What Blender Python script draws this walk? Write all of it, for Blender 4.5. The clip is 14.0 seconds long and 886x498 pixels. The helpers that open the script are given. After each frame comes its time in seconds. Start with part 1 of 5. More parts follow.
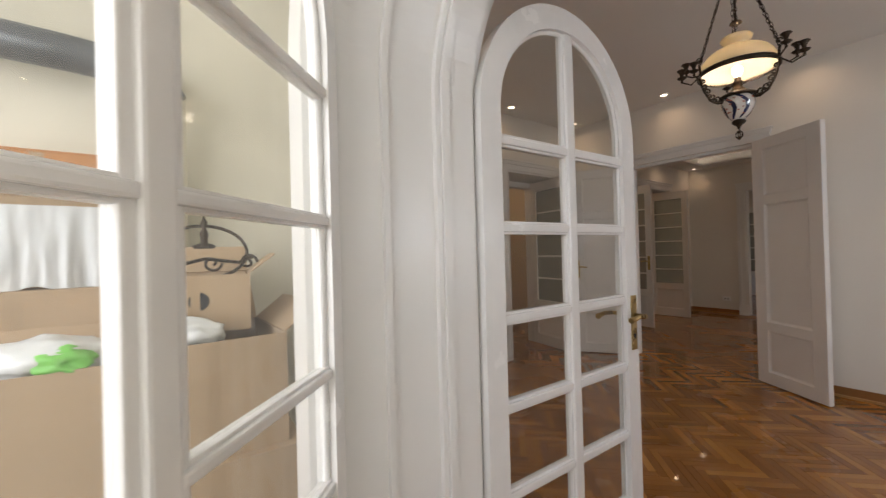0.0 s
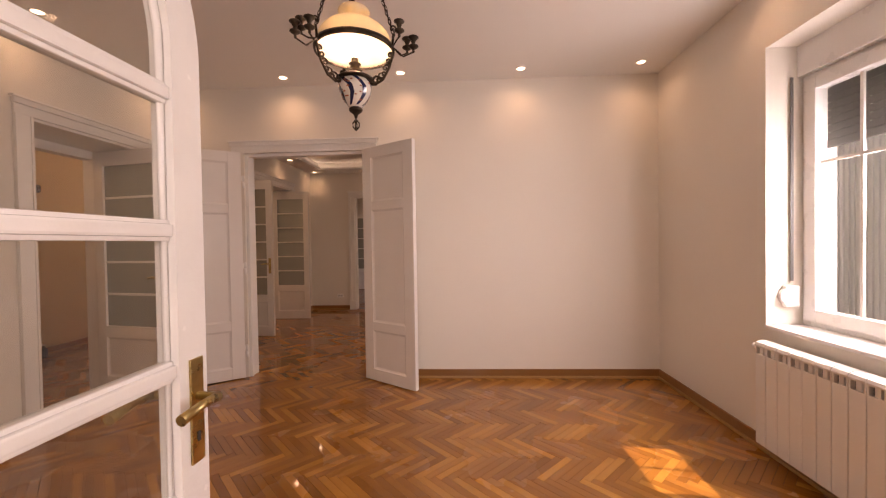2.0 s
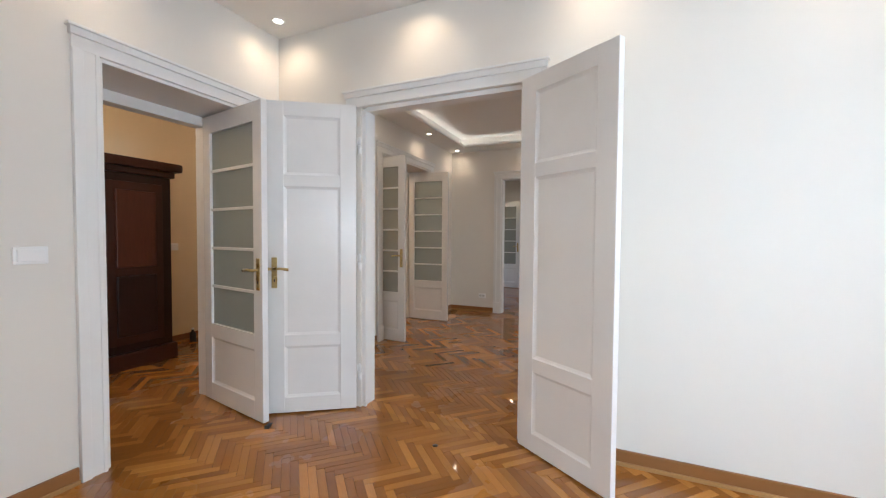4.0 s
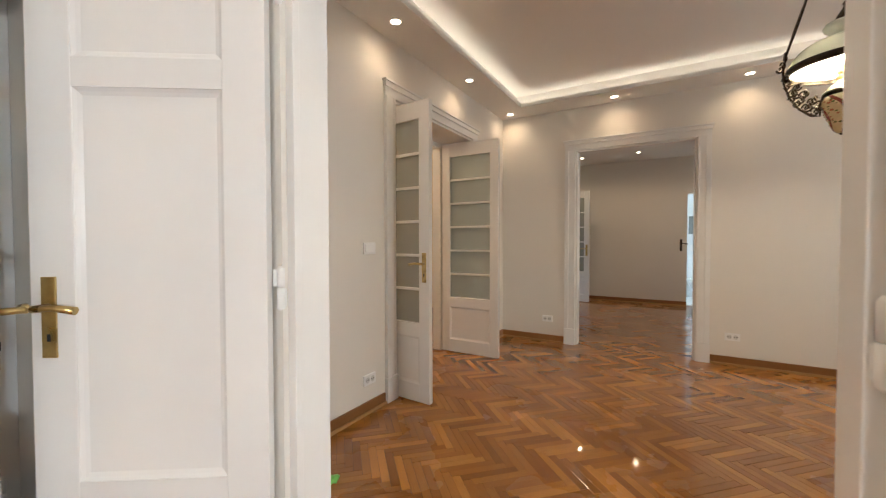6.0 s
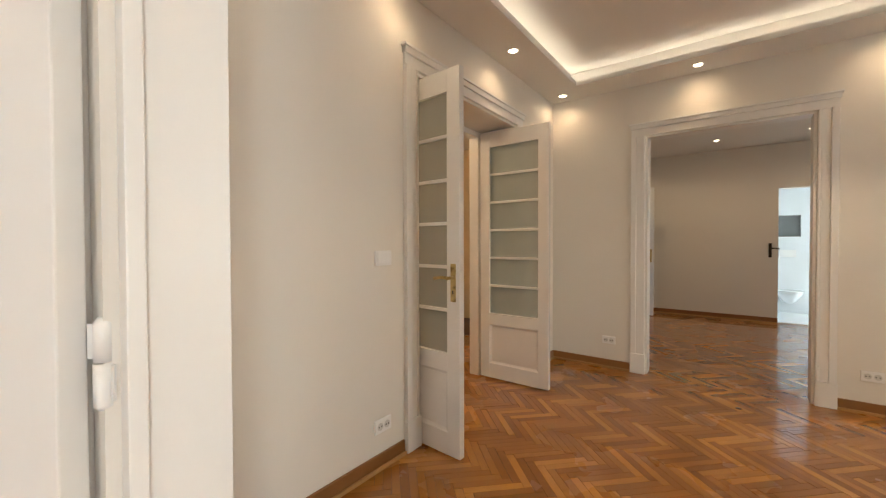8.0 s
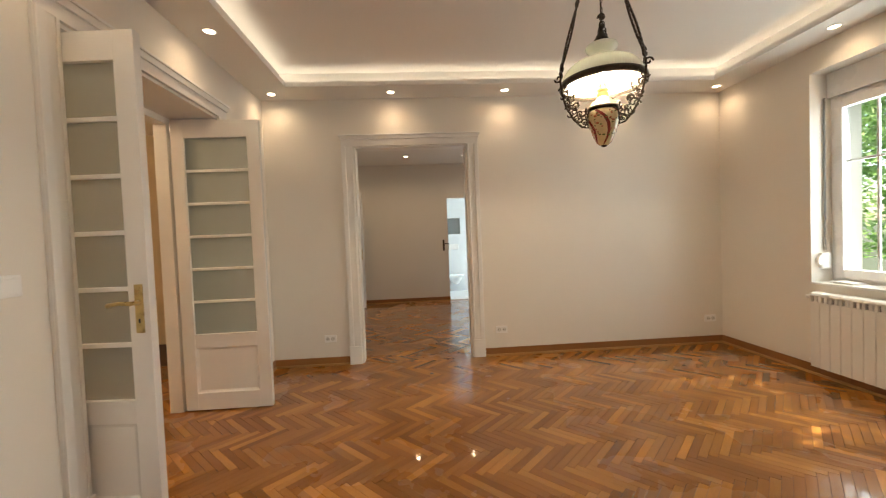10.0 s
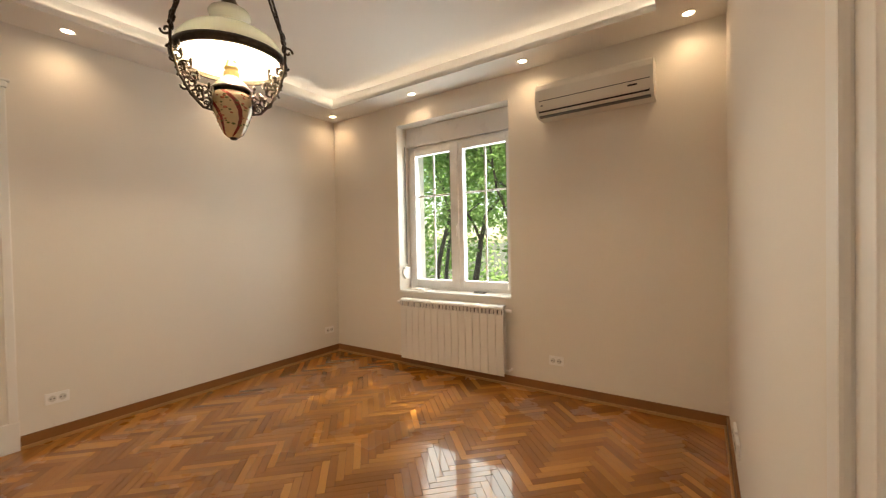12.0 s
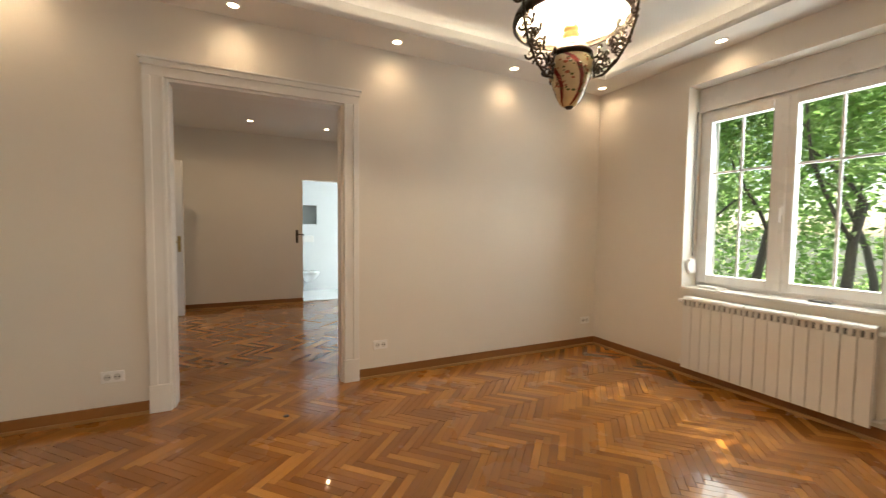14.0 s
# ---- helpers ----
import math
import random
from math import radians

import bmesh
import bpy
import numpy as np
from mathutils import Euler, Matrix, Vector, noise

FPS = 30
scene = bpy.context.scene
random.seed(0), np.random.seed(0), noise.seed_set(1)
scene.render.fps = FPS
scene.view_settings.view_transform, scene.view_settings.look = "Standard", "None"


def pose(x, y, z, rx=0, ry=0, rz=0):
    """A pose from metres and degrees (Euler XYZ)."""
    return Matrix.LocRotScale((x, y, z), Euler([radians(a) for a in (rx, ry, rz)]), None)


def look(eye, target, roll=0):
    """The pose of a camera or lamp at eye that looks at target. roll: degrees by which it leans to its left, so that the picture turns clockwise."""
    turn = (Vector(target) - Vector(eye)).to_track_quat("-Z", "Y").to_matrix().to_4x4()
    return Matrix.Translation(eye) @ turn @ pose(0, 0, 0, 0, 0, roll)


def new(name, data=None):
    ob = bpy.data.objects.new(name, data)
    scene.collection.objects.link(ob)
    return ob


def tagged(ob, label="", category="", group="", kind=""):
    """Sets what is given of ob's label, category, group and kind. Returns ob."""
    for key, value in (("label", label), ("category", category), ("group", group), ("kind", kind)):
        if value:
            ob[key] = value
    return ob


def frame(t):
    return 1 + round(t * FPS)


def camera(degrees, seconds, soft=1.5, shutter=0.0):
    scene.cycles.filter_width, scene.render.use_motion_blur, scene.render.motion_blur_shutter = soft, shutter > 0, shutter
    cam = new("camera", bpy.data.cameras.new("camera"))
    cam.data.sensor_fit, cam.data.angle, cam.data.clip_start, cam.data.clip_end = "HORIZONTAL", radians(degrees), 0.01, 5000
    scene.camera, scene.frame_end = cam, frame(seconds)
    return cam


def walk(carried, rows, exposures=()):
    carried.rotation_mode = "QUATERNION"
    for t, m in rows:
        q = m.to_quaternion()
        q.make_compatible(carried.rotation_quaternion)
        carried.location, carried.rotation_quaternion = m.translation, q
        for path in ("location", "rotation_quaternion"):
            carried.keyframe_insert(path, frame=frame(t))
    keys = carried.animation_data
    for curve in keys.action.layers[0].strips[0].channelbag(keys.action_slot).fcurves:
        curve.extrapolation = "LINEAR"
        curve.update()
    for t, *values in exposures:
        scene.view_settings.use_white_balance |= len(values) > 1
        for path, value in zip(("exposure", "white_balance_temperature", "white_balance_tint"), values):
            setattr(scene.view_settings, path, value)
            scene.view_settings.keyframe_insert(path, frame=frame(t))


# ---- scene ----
cam = camera(97.5, 14.0, soft=1.2, shutter=0.12)
PATH = [
    (0, (0.043, 0.318, 1.293), (1.225, 1.931, 1.307), -1.5),
    (0.2, (0.142, 0.337, 1.3), (1.491, 1.813, 1.299), -1.2),
    (0.5, (0.268, 0.405, 1.294), (1.848, 1.631, 1.284), -1.1),
    (1, (0.452, 0.517, 1.298), (2.313, 1.248, 1.277), -1.3),
    (1.5, (0.638, 0.555, 1.298), (2.62, 0.825, 1.277), -1.3),
    (2, (0.813, 0.578, 1.33), (2.81, 0.675, 1.296), -0.9),
    (2.2, (0.878, 0.588, 1.329), (2.874, 0.704, 1.288), -0.5),
    (2.5, (1.02, 0.602, 1.321), (3.007, 0.829, 1.276), -0.3),
    (3, (1.365, 0.746, 1.322), (3.312, 1.199, 1.26), 0.1),
    (3.5, (1.759, 0.829, 1.304), (3.634, 1.521, 1.229), 0.2),
    (3.7, (1.93, 0.899, 1.302), (3.784, 1.647, 1.23), 0.3),
    (5.8, (3.736, 1.721, 1.241), (5.502, 2.66, 1.203), 0.1),
    (6, (3.884, 1.784, 1.237), (5.611, 2.791, 1.19), -0.1),
    (6.5, (4.19, 1.917, 1.26), (5.795, 3.109, 1.215), 0.1),
    (7, (4.429, 2.051, 1.255), (5.943, 3.357, 1.22), 0.3),
    (7.2, (4.49, 2.083, 1.257), (5.996, 3.398, 1.22), 0.2),
    (9.5, (4.419, 2.008, 1.274), (6.391, 2.339, 1.228), -1.9),
    (10, (4.477, 2.083, 1.298), (6.473, 1.965, 1.236), -2.3),
    (10.5, (4.532, 2.13, 1.275), (6.452, 1.572, 1.22), -2.3),
    (11, (4.656, 2.062, 1.276), (6.399, 1.082, 1.228), -1.8),
    (11.5, (4.76, 1.978, 1.285), (6.22, 0.612, 1.247), -1.4),
    (12, (4.88, 1.958, 1.292), (5.994, 0.298, 1.257), -1.2),
    (12.5, (4.977, 1.983, 1.291), (5.834, 0.176, 1.263), -0.6),
    (13, (5.031, 2.007, 1.302), (5.965, 0.239, 1.276), -0.0),
    (13.5, (5.167, 2.094, 1.287), (6.536, 0.636, 1.243), 0.7),
    (14, (5.379, 2.169, 1.274), (7.185, 1.316, 1.173), 0.6),
]
EXPOSURES = [
    (0, -0.32, 6850, 17),
    (0.5, -0.16, 7150, 17),
    (1, 0.06, 7800, 22),
    (1.5, 0.28, 8400, 31),
    (2, 0.36, 8900, 41),
    (2.5, 0.46, 8800, 42),
    (3, 0.74, 6850, 23),
    (3.5, 1.17, 5600, 8),
    (3.7, 1.22, 5600, 8),
    (5.8, 1.55, 6250, 9),
    (7.2, 1.55, 6600, 9),
    (9.3, 1.58, 6950, 9),
    (11, 1.53, 6950, 9),
    (12, 1.47, 7350, 12),
    (14, 1.52, 7000, 9),
]
walk(cam, [(t, look(eye, target, roll)) for t, eye, target, roll in PATH], exposures=EXPOSURES)

# ---- world, sun, large lights ----
world = bpy.data.worlds.new("world")
scene.world = world
world.use_nodes = True
wn = world.node_tree.nodes
sky = wn.new("ShaderNodeTexSky")
sky.sky_type = 'NISHITA'
sky.sun_disc = False
sky.sun_elevation = radians(56.4)
sky.sun_rotation = radians(187.4)
sky.air_density, sky.dust_density = 1.0, 1.5
wn["Background"].inputs["Strength"].default_value = 0.14
world.node_tree.links.new(sky.outputs[0], wn["Background"].inputs[0])

SUN_WAY = Vector((0.13, 1.0, -1.52))
sun_data = bpy.data.lights.new("sun", 'SUN')
sun_data.energy, sun_data.angle, sun_data.color = 5.0, radians(0.5), (1.0, 0.94, 0.85)
sun_ob = new("sun", sun_data)
sun_ob.matrix_world = look((6, -20, 30), Vector((6, -20, 30)) + SUN_WAY)

WARM = (1.0, 0.72, 0.46)


def lamp_point(name, place, watts, colour, radius=0.03):
    data = bpy.data.lights.new(name, 'POINT')
    data.energy, data.color, data.shadow_soft_size = watts, colour, radius
    ob = new(name, data)
    ob.location = place
    return ob


def lamp_spot(place, watts, colour=WARM, cone=150, blend=1.0):
    data = bpy.data.lights.new("downlight_beam", 'SPOT')
    data.energy, data.color, data.shadow_soft_size = watts, colour, 0.025
    data.spot_size, data.spot_blend = radians(cone), blend
    ob = new("downlight_beam", data)
    ob.location = place
    return ob


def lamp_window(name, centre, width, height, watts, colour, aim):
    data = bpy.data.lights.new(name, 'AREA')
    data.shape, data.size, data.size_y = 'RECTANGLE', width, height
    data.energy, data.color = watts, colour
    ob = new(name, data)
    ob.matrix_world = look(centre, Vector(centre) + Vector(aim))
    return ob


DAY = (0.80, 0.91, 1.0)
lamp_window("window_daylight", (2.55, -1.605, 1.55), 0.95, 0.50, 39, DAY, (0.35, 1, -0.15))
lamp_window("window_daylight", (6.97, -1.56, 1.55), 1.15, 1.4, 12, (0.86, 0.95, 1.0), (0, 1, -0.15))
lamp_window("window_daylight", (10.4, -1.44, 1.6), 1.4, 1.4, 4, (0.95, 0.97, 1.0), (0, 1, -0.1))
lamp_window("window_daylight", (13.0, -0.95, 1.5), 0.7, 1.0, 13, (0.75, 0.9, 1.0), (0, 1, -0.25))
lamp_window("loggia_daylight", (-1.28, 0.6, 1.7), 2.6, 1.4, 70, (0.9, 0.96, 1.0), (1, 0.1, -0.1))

# ---- materials ----


def material(name):
    m = bpy.data.materials.new(name)
    m.use_nodes = True
    return m, m.node_tree.nodes, m.node_tree.links, m.node_tree.nodes["Principled BSDF"]


def plain(name, colour, rough=0.5, metal=0.0, vary=0.06, scale=6.0, bump=0.05, grain=120.0, coat=0.0, dirt=0.0):
    """Paint, plastic, metal: the colour drifts at one scale, the relief at a finer one."""
    m, n, l, p = material(name)
    tc = n.new("ShaderNodeTexCoord")
    a = n.new("ShaderNodeTexNoise")
    a.inputs["Scale"].default_value, a.inputs["Detail"].default_value = scale, 5
    l.new(tc.outputs["Object"], a.inputs["Vector"])
    r = n.new("ShaderNodeValToRGB")
    r.color_ramp.elements[0].position, r.color_ramp.elements[1].position = 0.3, 0.75
    lo = [c * (1 - vary - dirt) for c in colour]
    r.color_ramp.elements[0].color = (*lo, 1)
    r.color_ramp.elements[1].color = (*[min(1, c * (1 + vary * 0.5)) for c in colour], 1)
    l.new(a.outputs["Fac"], r.inputs["Fac"])
    l.new(r.outputs["Color"], p.inputs["Base Color"])
    b = n.new("ShaderNodeTexNoise")
    b.inputs["Scale"].default_value, b.inputs["Detail"].default_value = grain, 3
    l.new(tc.outputs["Object"], b.inputs["Vector"])
    k = n.new("ShaderNodeBump")
    k.inputs["Strength"].default_value, k.inputs["Distance"].default_value = bump, 0.01
    l.new(b.outputs["Fac"], k.inputs["Height"])
    l.new(k.outputs["Normal"], p.inputs["Normal"])
    mr = n.new("ShaderNodeMapRange")
    mr.inputs["To Min"].default_value, mr.inputs["To Max"].default_value = rough * 0.85, min(1, rough * 1.15)
    l.new(a.outputs["Fac"], mr.inputs["Value"])
    l.new(mr.outputs["Result"], p.inputs["Roughness"])
    p.inputs["Metallic"].default_value = metal
    p.inputs["Coat Weight"].default_value = coat
    p.inputs["Coat Roughness"].default_value = 0.12
    return m


def wood(name, light, dark, rough, coat, random_from, along=(1, 14, 14)):
    """Lacquered timber: long grain, a tone of its own for each piece."""
    m, n, l, p = material(name)
    tc = n.new("ShaderNodeTexCoord")
    mp = n.new("ShaderNodeMapping")
    mp.inputs["Scale"].default_value = along
    l.new(tc.outputs["UV"] if random_from == "island" else tc.outputs["Object"], mp.inputs["Vector"])
    if random_from == "island":
        ge = n.new("ShaderNodeNewGeometry")
        rnd = ge.outputs["Random Per Island"]
    else:
        oi = n.new("ShaderNodeObjectInfo")
        rnd = oi.outputs["Random"]
    off = n.new("ShaderNodeMath")
    off.operation = 'MULTIPLY'
    off.inputs[1].default_value = 37.0
    l.new(rnd, off.inputs[0])
    l.new(off.outputs[0], mp.inputs["Location"])
    g = n.new("ShaderNodeTexNoise")
    g.inputs["Scale"].default_value, g.inputs["Detail"].default_value, g.inputs["Distortion"].default_value = 5.0, 7, 0.6
    l.new(mp.outputs["Vector"], g.inputs["Vector"])
    mixf = n.new("ShaderNodeMath")
    mixf.operation = 'MULTIPLY_ADD'
    l.new(rnd, mixf.inputs[0])
    mixf.inputs[1].default_value = 0.78
    sc = n.new("ShaderNodeMath")
    sc.operation = 'MULTIPLY'
    l.new(g.outputs["Fac"], sc.inputs[0])
    sc.inputs[1].default_value = 0.3
    l.new(sc.outputs[0], mixf.inputs[2])
    r = n.new("ShaderNodeValToRGB")
    r.color_ramp.elements[0].position, r.color_ramp.elements[1].position = 0.08, 0.95
    r.color_ramp.elements[0].color, r.color_ramp.elements[1].color = (*dark, 1), (*light, 1)
    mid = r.color_ramp.elements.new(0.66)
    mid.color = (*[(a * 0.4 + b * 0.6) for a, b in zip(light, dark)], 1)
    l.new(mixf.outputs[0], r.inputs["Fac"])
    l.new(r.outputs["Color"], p.inputs["Base Color"])
    w = n.new("ShaderNodeTexNoise")
    w.inputs["Scale"].default_value, w.inputs["Detail"].default_value = 1.7, 4
    wg = n.new("ShaderNodeNewGeometry")
    l.new(wg.outputs["Position"], w.inputs["Vector"])
    mr = n.new("ShaderNodeMapRange")
    mr.inputs["To Min"].default_value, mr.inputs["To Max"].default_value = rough * 0.7, rough * 1.4
    l.new(w.outputs["Fac"], mr.inputs["Value"])
    l.new(mr.outputs["Result"], p.inputs["Roughness"])
    k = n.new("ShaderNodeBump")
    k.inputs["Strength"].default_value, k.inputs["Distance"].default_value = 0.05, 0.004
    l.new(g.outputs["Fac"], k.inputs["Height"])
    l.new(k.outputs["Normal"], p.inputs["Normal"])
    p.inputs["Coat Weight"].default_value, p.inputs["Coat Roughness"].default_value = coat, 0.05
    p.inputs["Specular IOR Level"].default_value = 0.25
    return m


def glass(name, tint=(1, 1, 1), haze=0.0, gloss_rough=0.02, haze_colour=(0.75, 0.76, 0.74)):
    """A pane: clear, or with a frosted share; the reflection follows Fresnel."""
    m, n, l, p = material(name)
    n.remove(p)
    out = n["Material Output"]
    tr = n.new("ShaderNodeBsdfTransparent")
    tr.inputs["Color"].default_value = (*tint, 1)
    body = tr
    if haze:
        tl = n.new("ShaderNodeBsdfTranslucent")
        tl.inputs["Color"].default_value = (*haze_colour, 1)
        df = n.new("ShaderNodeBsdfDiffuse")
        df.inputs["Color"].default_value = (*haze_colour, 1)
        half = n.new("ShaderNodeMixShader")
        half.inputs["Fac"].default_value = 0.45
        l.new(tl.outputs[0], half.inputs[1])
        l.new(df.outputs[0], half.inputs[2])
        hz = n.new("ShaderNodeMixShader")
        hz.inputs["Fac"].default_value = haze
        l.new(tr.outputs[0], hz.inputs[1])
        l.new(half.outputs[0], hz.inputs[2])
        body = hz
    gl = n.new("ShaderNodeBsdfGlossy")
    gl.inputs["Roughness"].default_value = gloss_rough
    lw = n.new("ShaderNodeLayerWeight")
    lw.inputs["Blend"].default_value = 0.5
    pw = n.new("ShaderNodeMath")
    pw.operation = 'POWER'
    l.new(lw.outputs["Facing"], pw.inputs[0])
    pw.inputs[1].default_value = 5.0
    fr = n.new("ShaderNodeMath")
    fr.operation = 'MULTIPLY_ADD'
    l.new(pw.outputs[0], fr.inputs[0])
    fr.inputs[1].default_value, fr.inputs[2].default_value = 0.7, 0.02
    mx = n.new("ShaderNodeMixShader")
    l.new(fr.outputs[0], mx.inputs["Fac"])
    l.new(body.outputs[0], mx.inputs[1])
    l.new(gl.outputs[0], mx.inputs[2])
    l.new(mx.outputs[0], out.inputs["Surface"])
    return m


def glow(name, colour, strength):
    m, n, l, p = material(name)
    p.inputs["Base Color"].default_value = (0.8, 0.8, 0.8, 1)
    p.inputs["Emission Color"].default_value = (*colour, 1)
    p.inputs["Emission Strength"].default_value = strength
    return m


WALL = plain("wall_paint", (0.79, 0.75, 0.685), 0.62, vary=0.02, scale=1.3, bump=0.06, grain=160)
CEIL = plain("ceiling_paint", (0.80, 0.78, 0.745), 0.7, vary=0.02, scale=1.0, bump=0.04, grain=140)
TRIM = plain("trim_enamel", (0.82, 0.81, 0.785), 0.36, vary=0.025, scale=3.5, bump=0.05, grain=26, coat=0.08)
LEAFPAINT = plain("door_enamel", (0.83, 0.82, 0.80), 0.22, vary=0.03, scale=4.0, bump=0.04, grain=14, coat=0.3)
CHIPPED = plain("old_door_enamel", (0.84, 0.83, 0.81), 0.26, vary=0.05, scale=9.0, bump=0.10, grain=40, coat=0.2)
HALLWALL = plain("hall_paint", (0.74, 0.60, 0.40), 0.7, vary=0.04, scale=1.5, bump=0.06, grain=150)
LOGWALL = plain("loggia_plaster", (0.74, 0.705, 0.59), 0.85, vary=0.10, scale=3.0, bump=0.15, grain=60, dirt=0.06)
TILEWHITE = plain("bath_tile", (0.82, 0.85, 0.87), 0.15, vary=0.02, scale=3.0, bump=0.01)
NICHE = plain("niche_grey", (0.22, 0.23, 0.23), 0.5)
CERAMIC = plain("ceramic", (0.85, 0.87, 0.88), 0.08, vary=0.01, coat=0.5)
PLASTIC = plain("white_plastic", (0.88, 0.87, 0.855), 0.35, vary=0.02, bump=0.01)
DARKSLOT = plain("dark_slot", (0.02, 0.02, 0.02), 0.6)
UPVC = plain("window_plastic", (0.84, 0.84, 0.83), 0.28, vary=0.015, bump=0.01, coat=0.1)
RADWHITE = plain("radiator_enamel", (0.83, 0.82, 0.79), 0.25, vary=0.02, bump=0.01, coat=0.2)
# Dark grey: shade painted into slots; also gasket, strap and small fittings.
DARKGREY = plain("shade_and_fitting_grey", (0.14, 0.14, 0.135), 0.5)
ACWHITE = plain("air_conditioner_plastic", (0.78, 0.75, 0.68), 0.35, vary=0.03, bump=0.01)
BRASS = plain("aged_brass", (0.55, 0.41, 0.18), 0.28, 1.0, vary=0.25, scale=25, bump=0.04, grain=90)
BRONZE = plain("dark_bronze", (0.060, 0.045, 0.032), 0.42, 0.85, vary=0.4, scale=40, bump=0.25, grain=130)
STEEL = plain("galvanised", (0.5, 0.5, 0.5), 0.35, 1.0, vary=0.1)
PORC_BLUE = plain("blue_stripe_glaze", (0.015, 0.02, 0.07), 0.12, coat=0.6)
PORC_WHITE = plain("white_glaze", (0.78, 0.74, 0.68), 0.10, vary=0.05, scale=30, coat=0.6)
PORC_CREAM = plain("cream_glaze", (0.70, 0.56, 0.33), 0.12, vary=0.12, scale=24, coat=0.6)
PORC_RED = plain("red_stripe_glaze", (0.22, 0.03, 0.02), 0.15, coat=0.5)
FLOWER = plain("flower_glaze", (0.45, 0.15, 0.08), 0.2, vary=0.3, scale=60)
LEAFGLAZE = plain("leaf_glaze", (0.10, 0.12, 0.03), 0.2, vary=0.3, scale=60)
CARD = plain("cardboard", (0.46, 0.33, 0.21), 0.85, vary=0.08, scale=5, bump=0.1, grain=70)
CARD2 = plain("orange_cardboard", (0.50, 0.22, 0.07), 0.8, vary=0.12, scale=8)
BAG = plain("plastic_bag", (0.74, 0.76, 0.76), 0.3, vary=0.05, scale=12, bump=0.3, grain=25)
GREENBAG = plain("green_plastic", (0.18, 0.55, 0.10), 0.35, vary=0.1)
PIPEGREY = plain("flue_pipe_paint", (0.12, 0.13, 0.14), 0.3, 0.4, vary=0.2, scale=12)
DARKWOOD = wood("dark_walnut", (0.075, 0.022, 0.010), (0.018, 0.006, 0.004), 0.35, 0.3, "object", (10, 10, 1.2))
BASEWOOD = wood("baseboard_oak", (0.31, 0.142, 0.048), (0.23, 0.100, 0.032), 0.35, 0.2, "object", (2, 2, 12))
BEADWOOD = wood("bead_oak", (0.48, 0.275, 0.115), (0.40, 0.215, 0.08), 0.35, 0.2, "object", (2, 2, 12))
PLANK = wood("oak_parquet", (0.55, 0.240, 0.048), (0.225, 0.079, 0.012), 0.25, 0.75, "island", (1.6, 26, 1))
PLANKOB = wood("oak_parquet_piece", (0.55, 0.240, 0.048), (0.225, 0.079, 0.012), 0.25, 0.75, "object", (4.5, 75, 1))
SUBFLOOR = plain("joint_filler", (0.075, 0.035, 0.014), 0.6, vary=0.2)
CLEAR = glass("clear_glass", (0.97, 0.985, 0.98))
FROST = glass("ribbed_glass", (0.78, 0.80, 0.77), haze=0.48, gloss_rough=0.12, haze_colour=(0.62, 0.64, 0.60))
DUSTY = glass("old_glass", (0.95, 0.95, 0.93), haze=0.05, gloss_rough=0.03)
SHUTTER = plain("shutter_slat", (0.10, 0.095, 0.09), 0.5, vary=0.06)
SPOTGLOW = glow("downlight_lens", (1.0, 0.82, 0.58), 8.0)
LEDGLOW = glow("led_strip", (1.0, 0.88, 0.72), 3.3)
BULB = glow("bulb_glass", (1.0, 0.86, 0.66), 14.0)
SOIL = plain("garden_ground", (0.06, 0.075, 0.03), 0.95, vary=0.35, scale=2.0, bump=0.4, grain=12)
FACADE = plain("fence_sheet", (0.74, 0.75, 0.75), 0.85, vary=0.06, scale=1.2, bump=0.2, grain=30)
BARK = plain("bark", (0.11, 0.092, 0.076), 0.9, vary=0.3, scale=14, bump=0.6, grain=30)


def leaf_material():
    m, n, l, p = material("foliage")
    ge = n.new("ShaderNodeNewGeometry")
    r = n.new("ShaderNodeValToRGB")
    r.color_ramp.elements[0].color, r.color_ramp.elements[1].color = (0.04, 0.09, 0.015, 1), (0.12, 0.20, 0.04, 1)
    l.new(ge.outputs["Random Per Island"], r.inputs["Fac"])
    l.new(r.outputs["Color"], p.inputs["Base Color"])
    p.inputs["Roughness"].default_value = 0.5
    tl = n.new("ShaderNodeBsdfTranslucent")
    r2 = n.new("ShaderNodeValToRGB")
    r2.color_ramp.elements[0].color, r2.color_ramp.elements[1].color = (0.22, 0.42, 0.10, 1), (0.58, 0.80, 0.34, 1)
    l.new(ge.outputs["Random Per Island"], r2.inputs["Fac"])
    l.new(r2.outputs["Color"], tl.inputs["Color"])
    mx = n.new("ShaderNodeMixShader")
    mx.inputs["Fac"].default_value = 0.6
    l.new(p.outputs[0], mx.inputs[1])
    l.new(tl.outputs[0], mx.inputs[2])
    l.new(mx.outputs[0], n["Material Output"].inputs["Surface"])
    return m


FOLIAGE = leaf_material()


def shade_material(name, body, through_colour, share):
    """Opal glass: a glossy body that lets part of the bulb's light through."""
    m, n, l, p = material(name)
    p.inputs["Base Color"].default_value = (*body, 1)
    p.inputs["Roughness"].default_value = 0.12
    tl = n.new("ShaderNodeBsdfTranslucent")
    tl.inputs["Color"].default_value = (*through_colour, 1)
    mx = n.new("ShaderNodeMixShader")
    mx.inputs["Fac"].default_value = share
    l.new(p.outputs[0], mx.inputs[1])
    l.new(tl.outputs[0], mx.inputs[2])
    l.new(mx.outputs[0], n["Material Output"].inputs["Surface"])
    return m


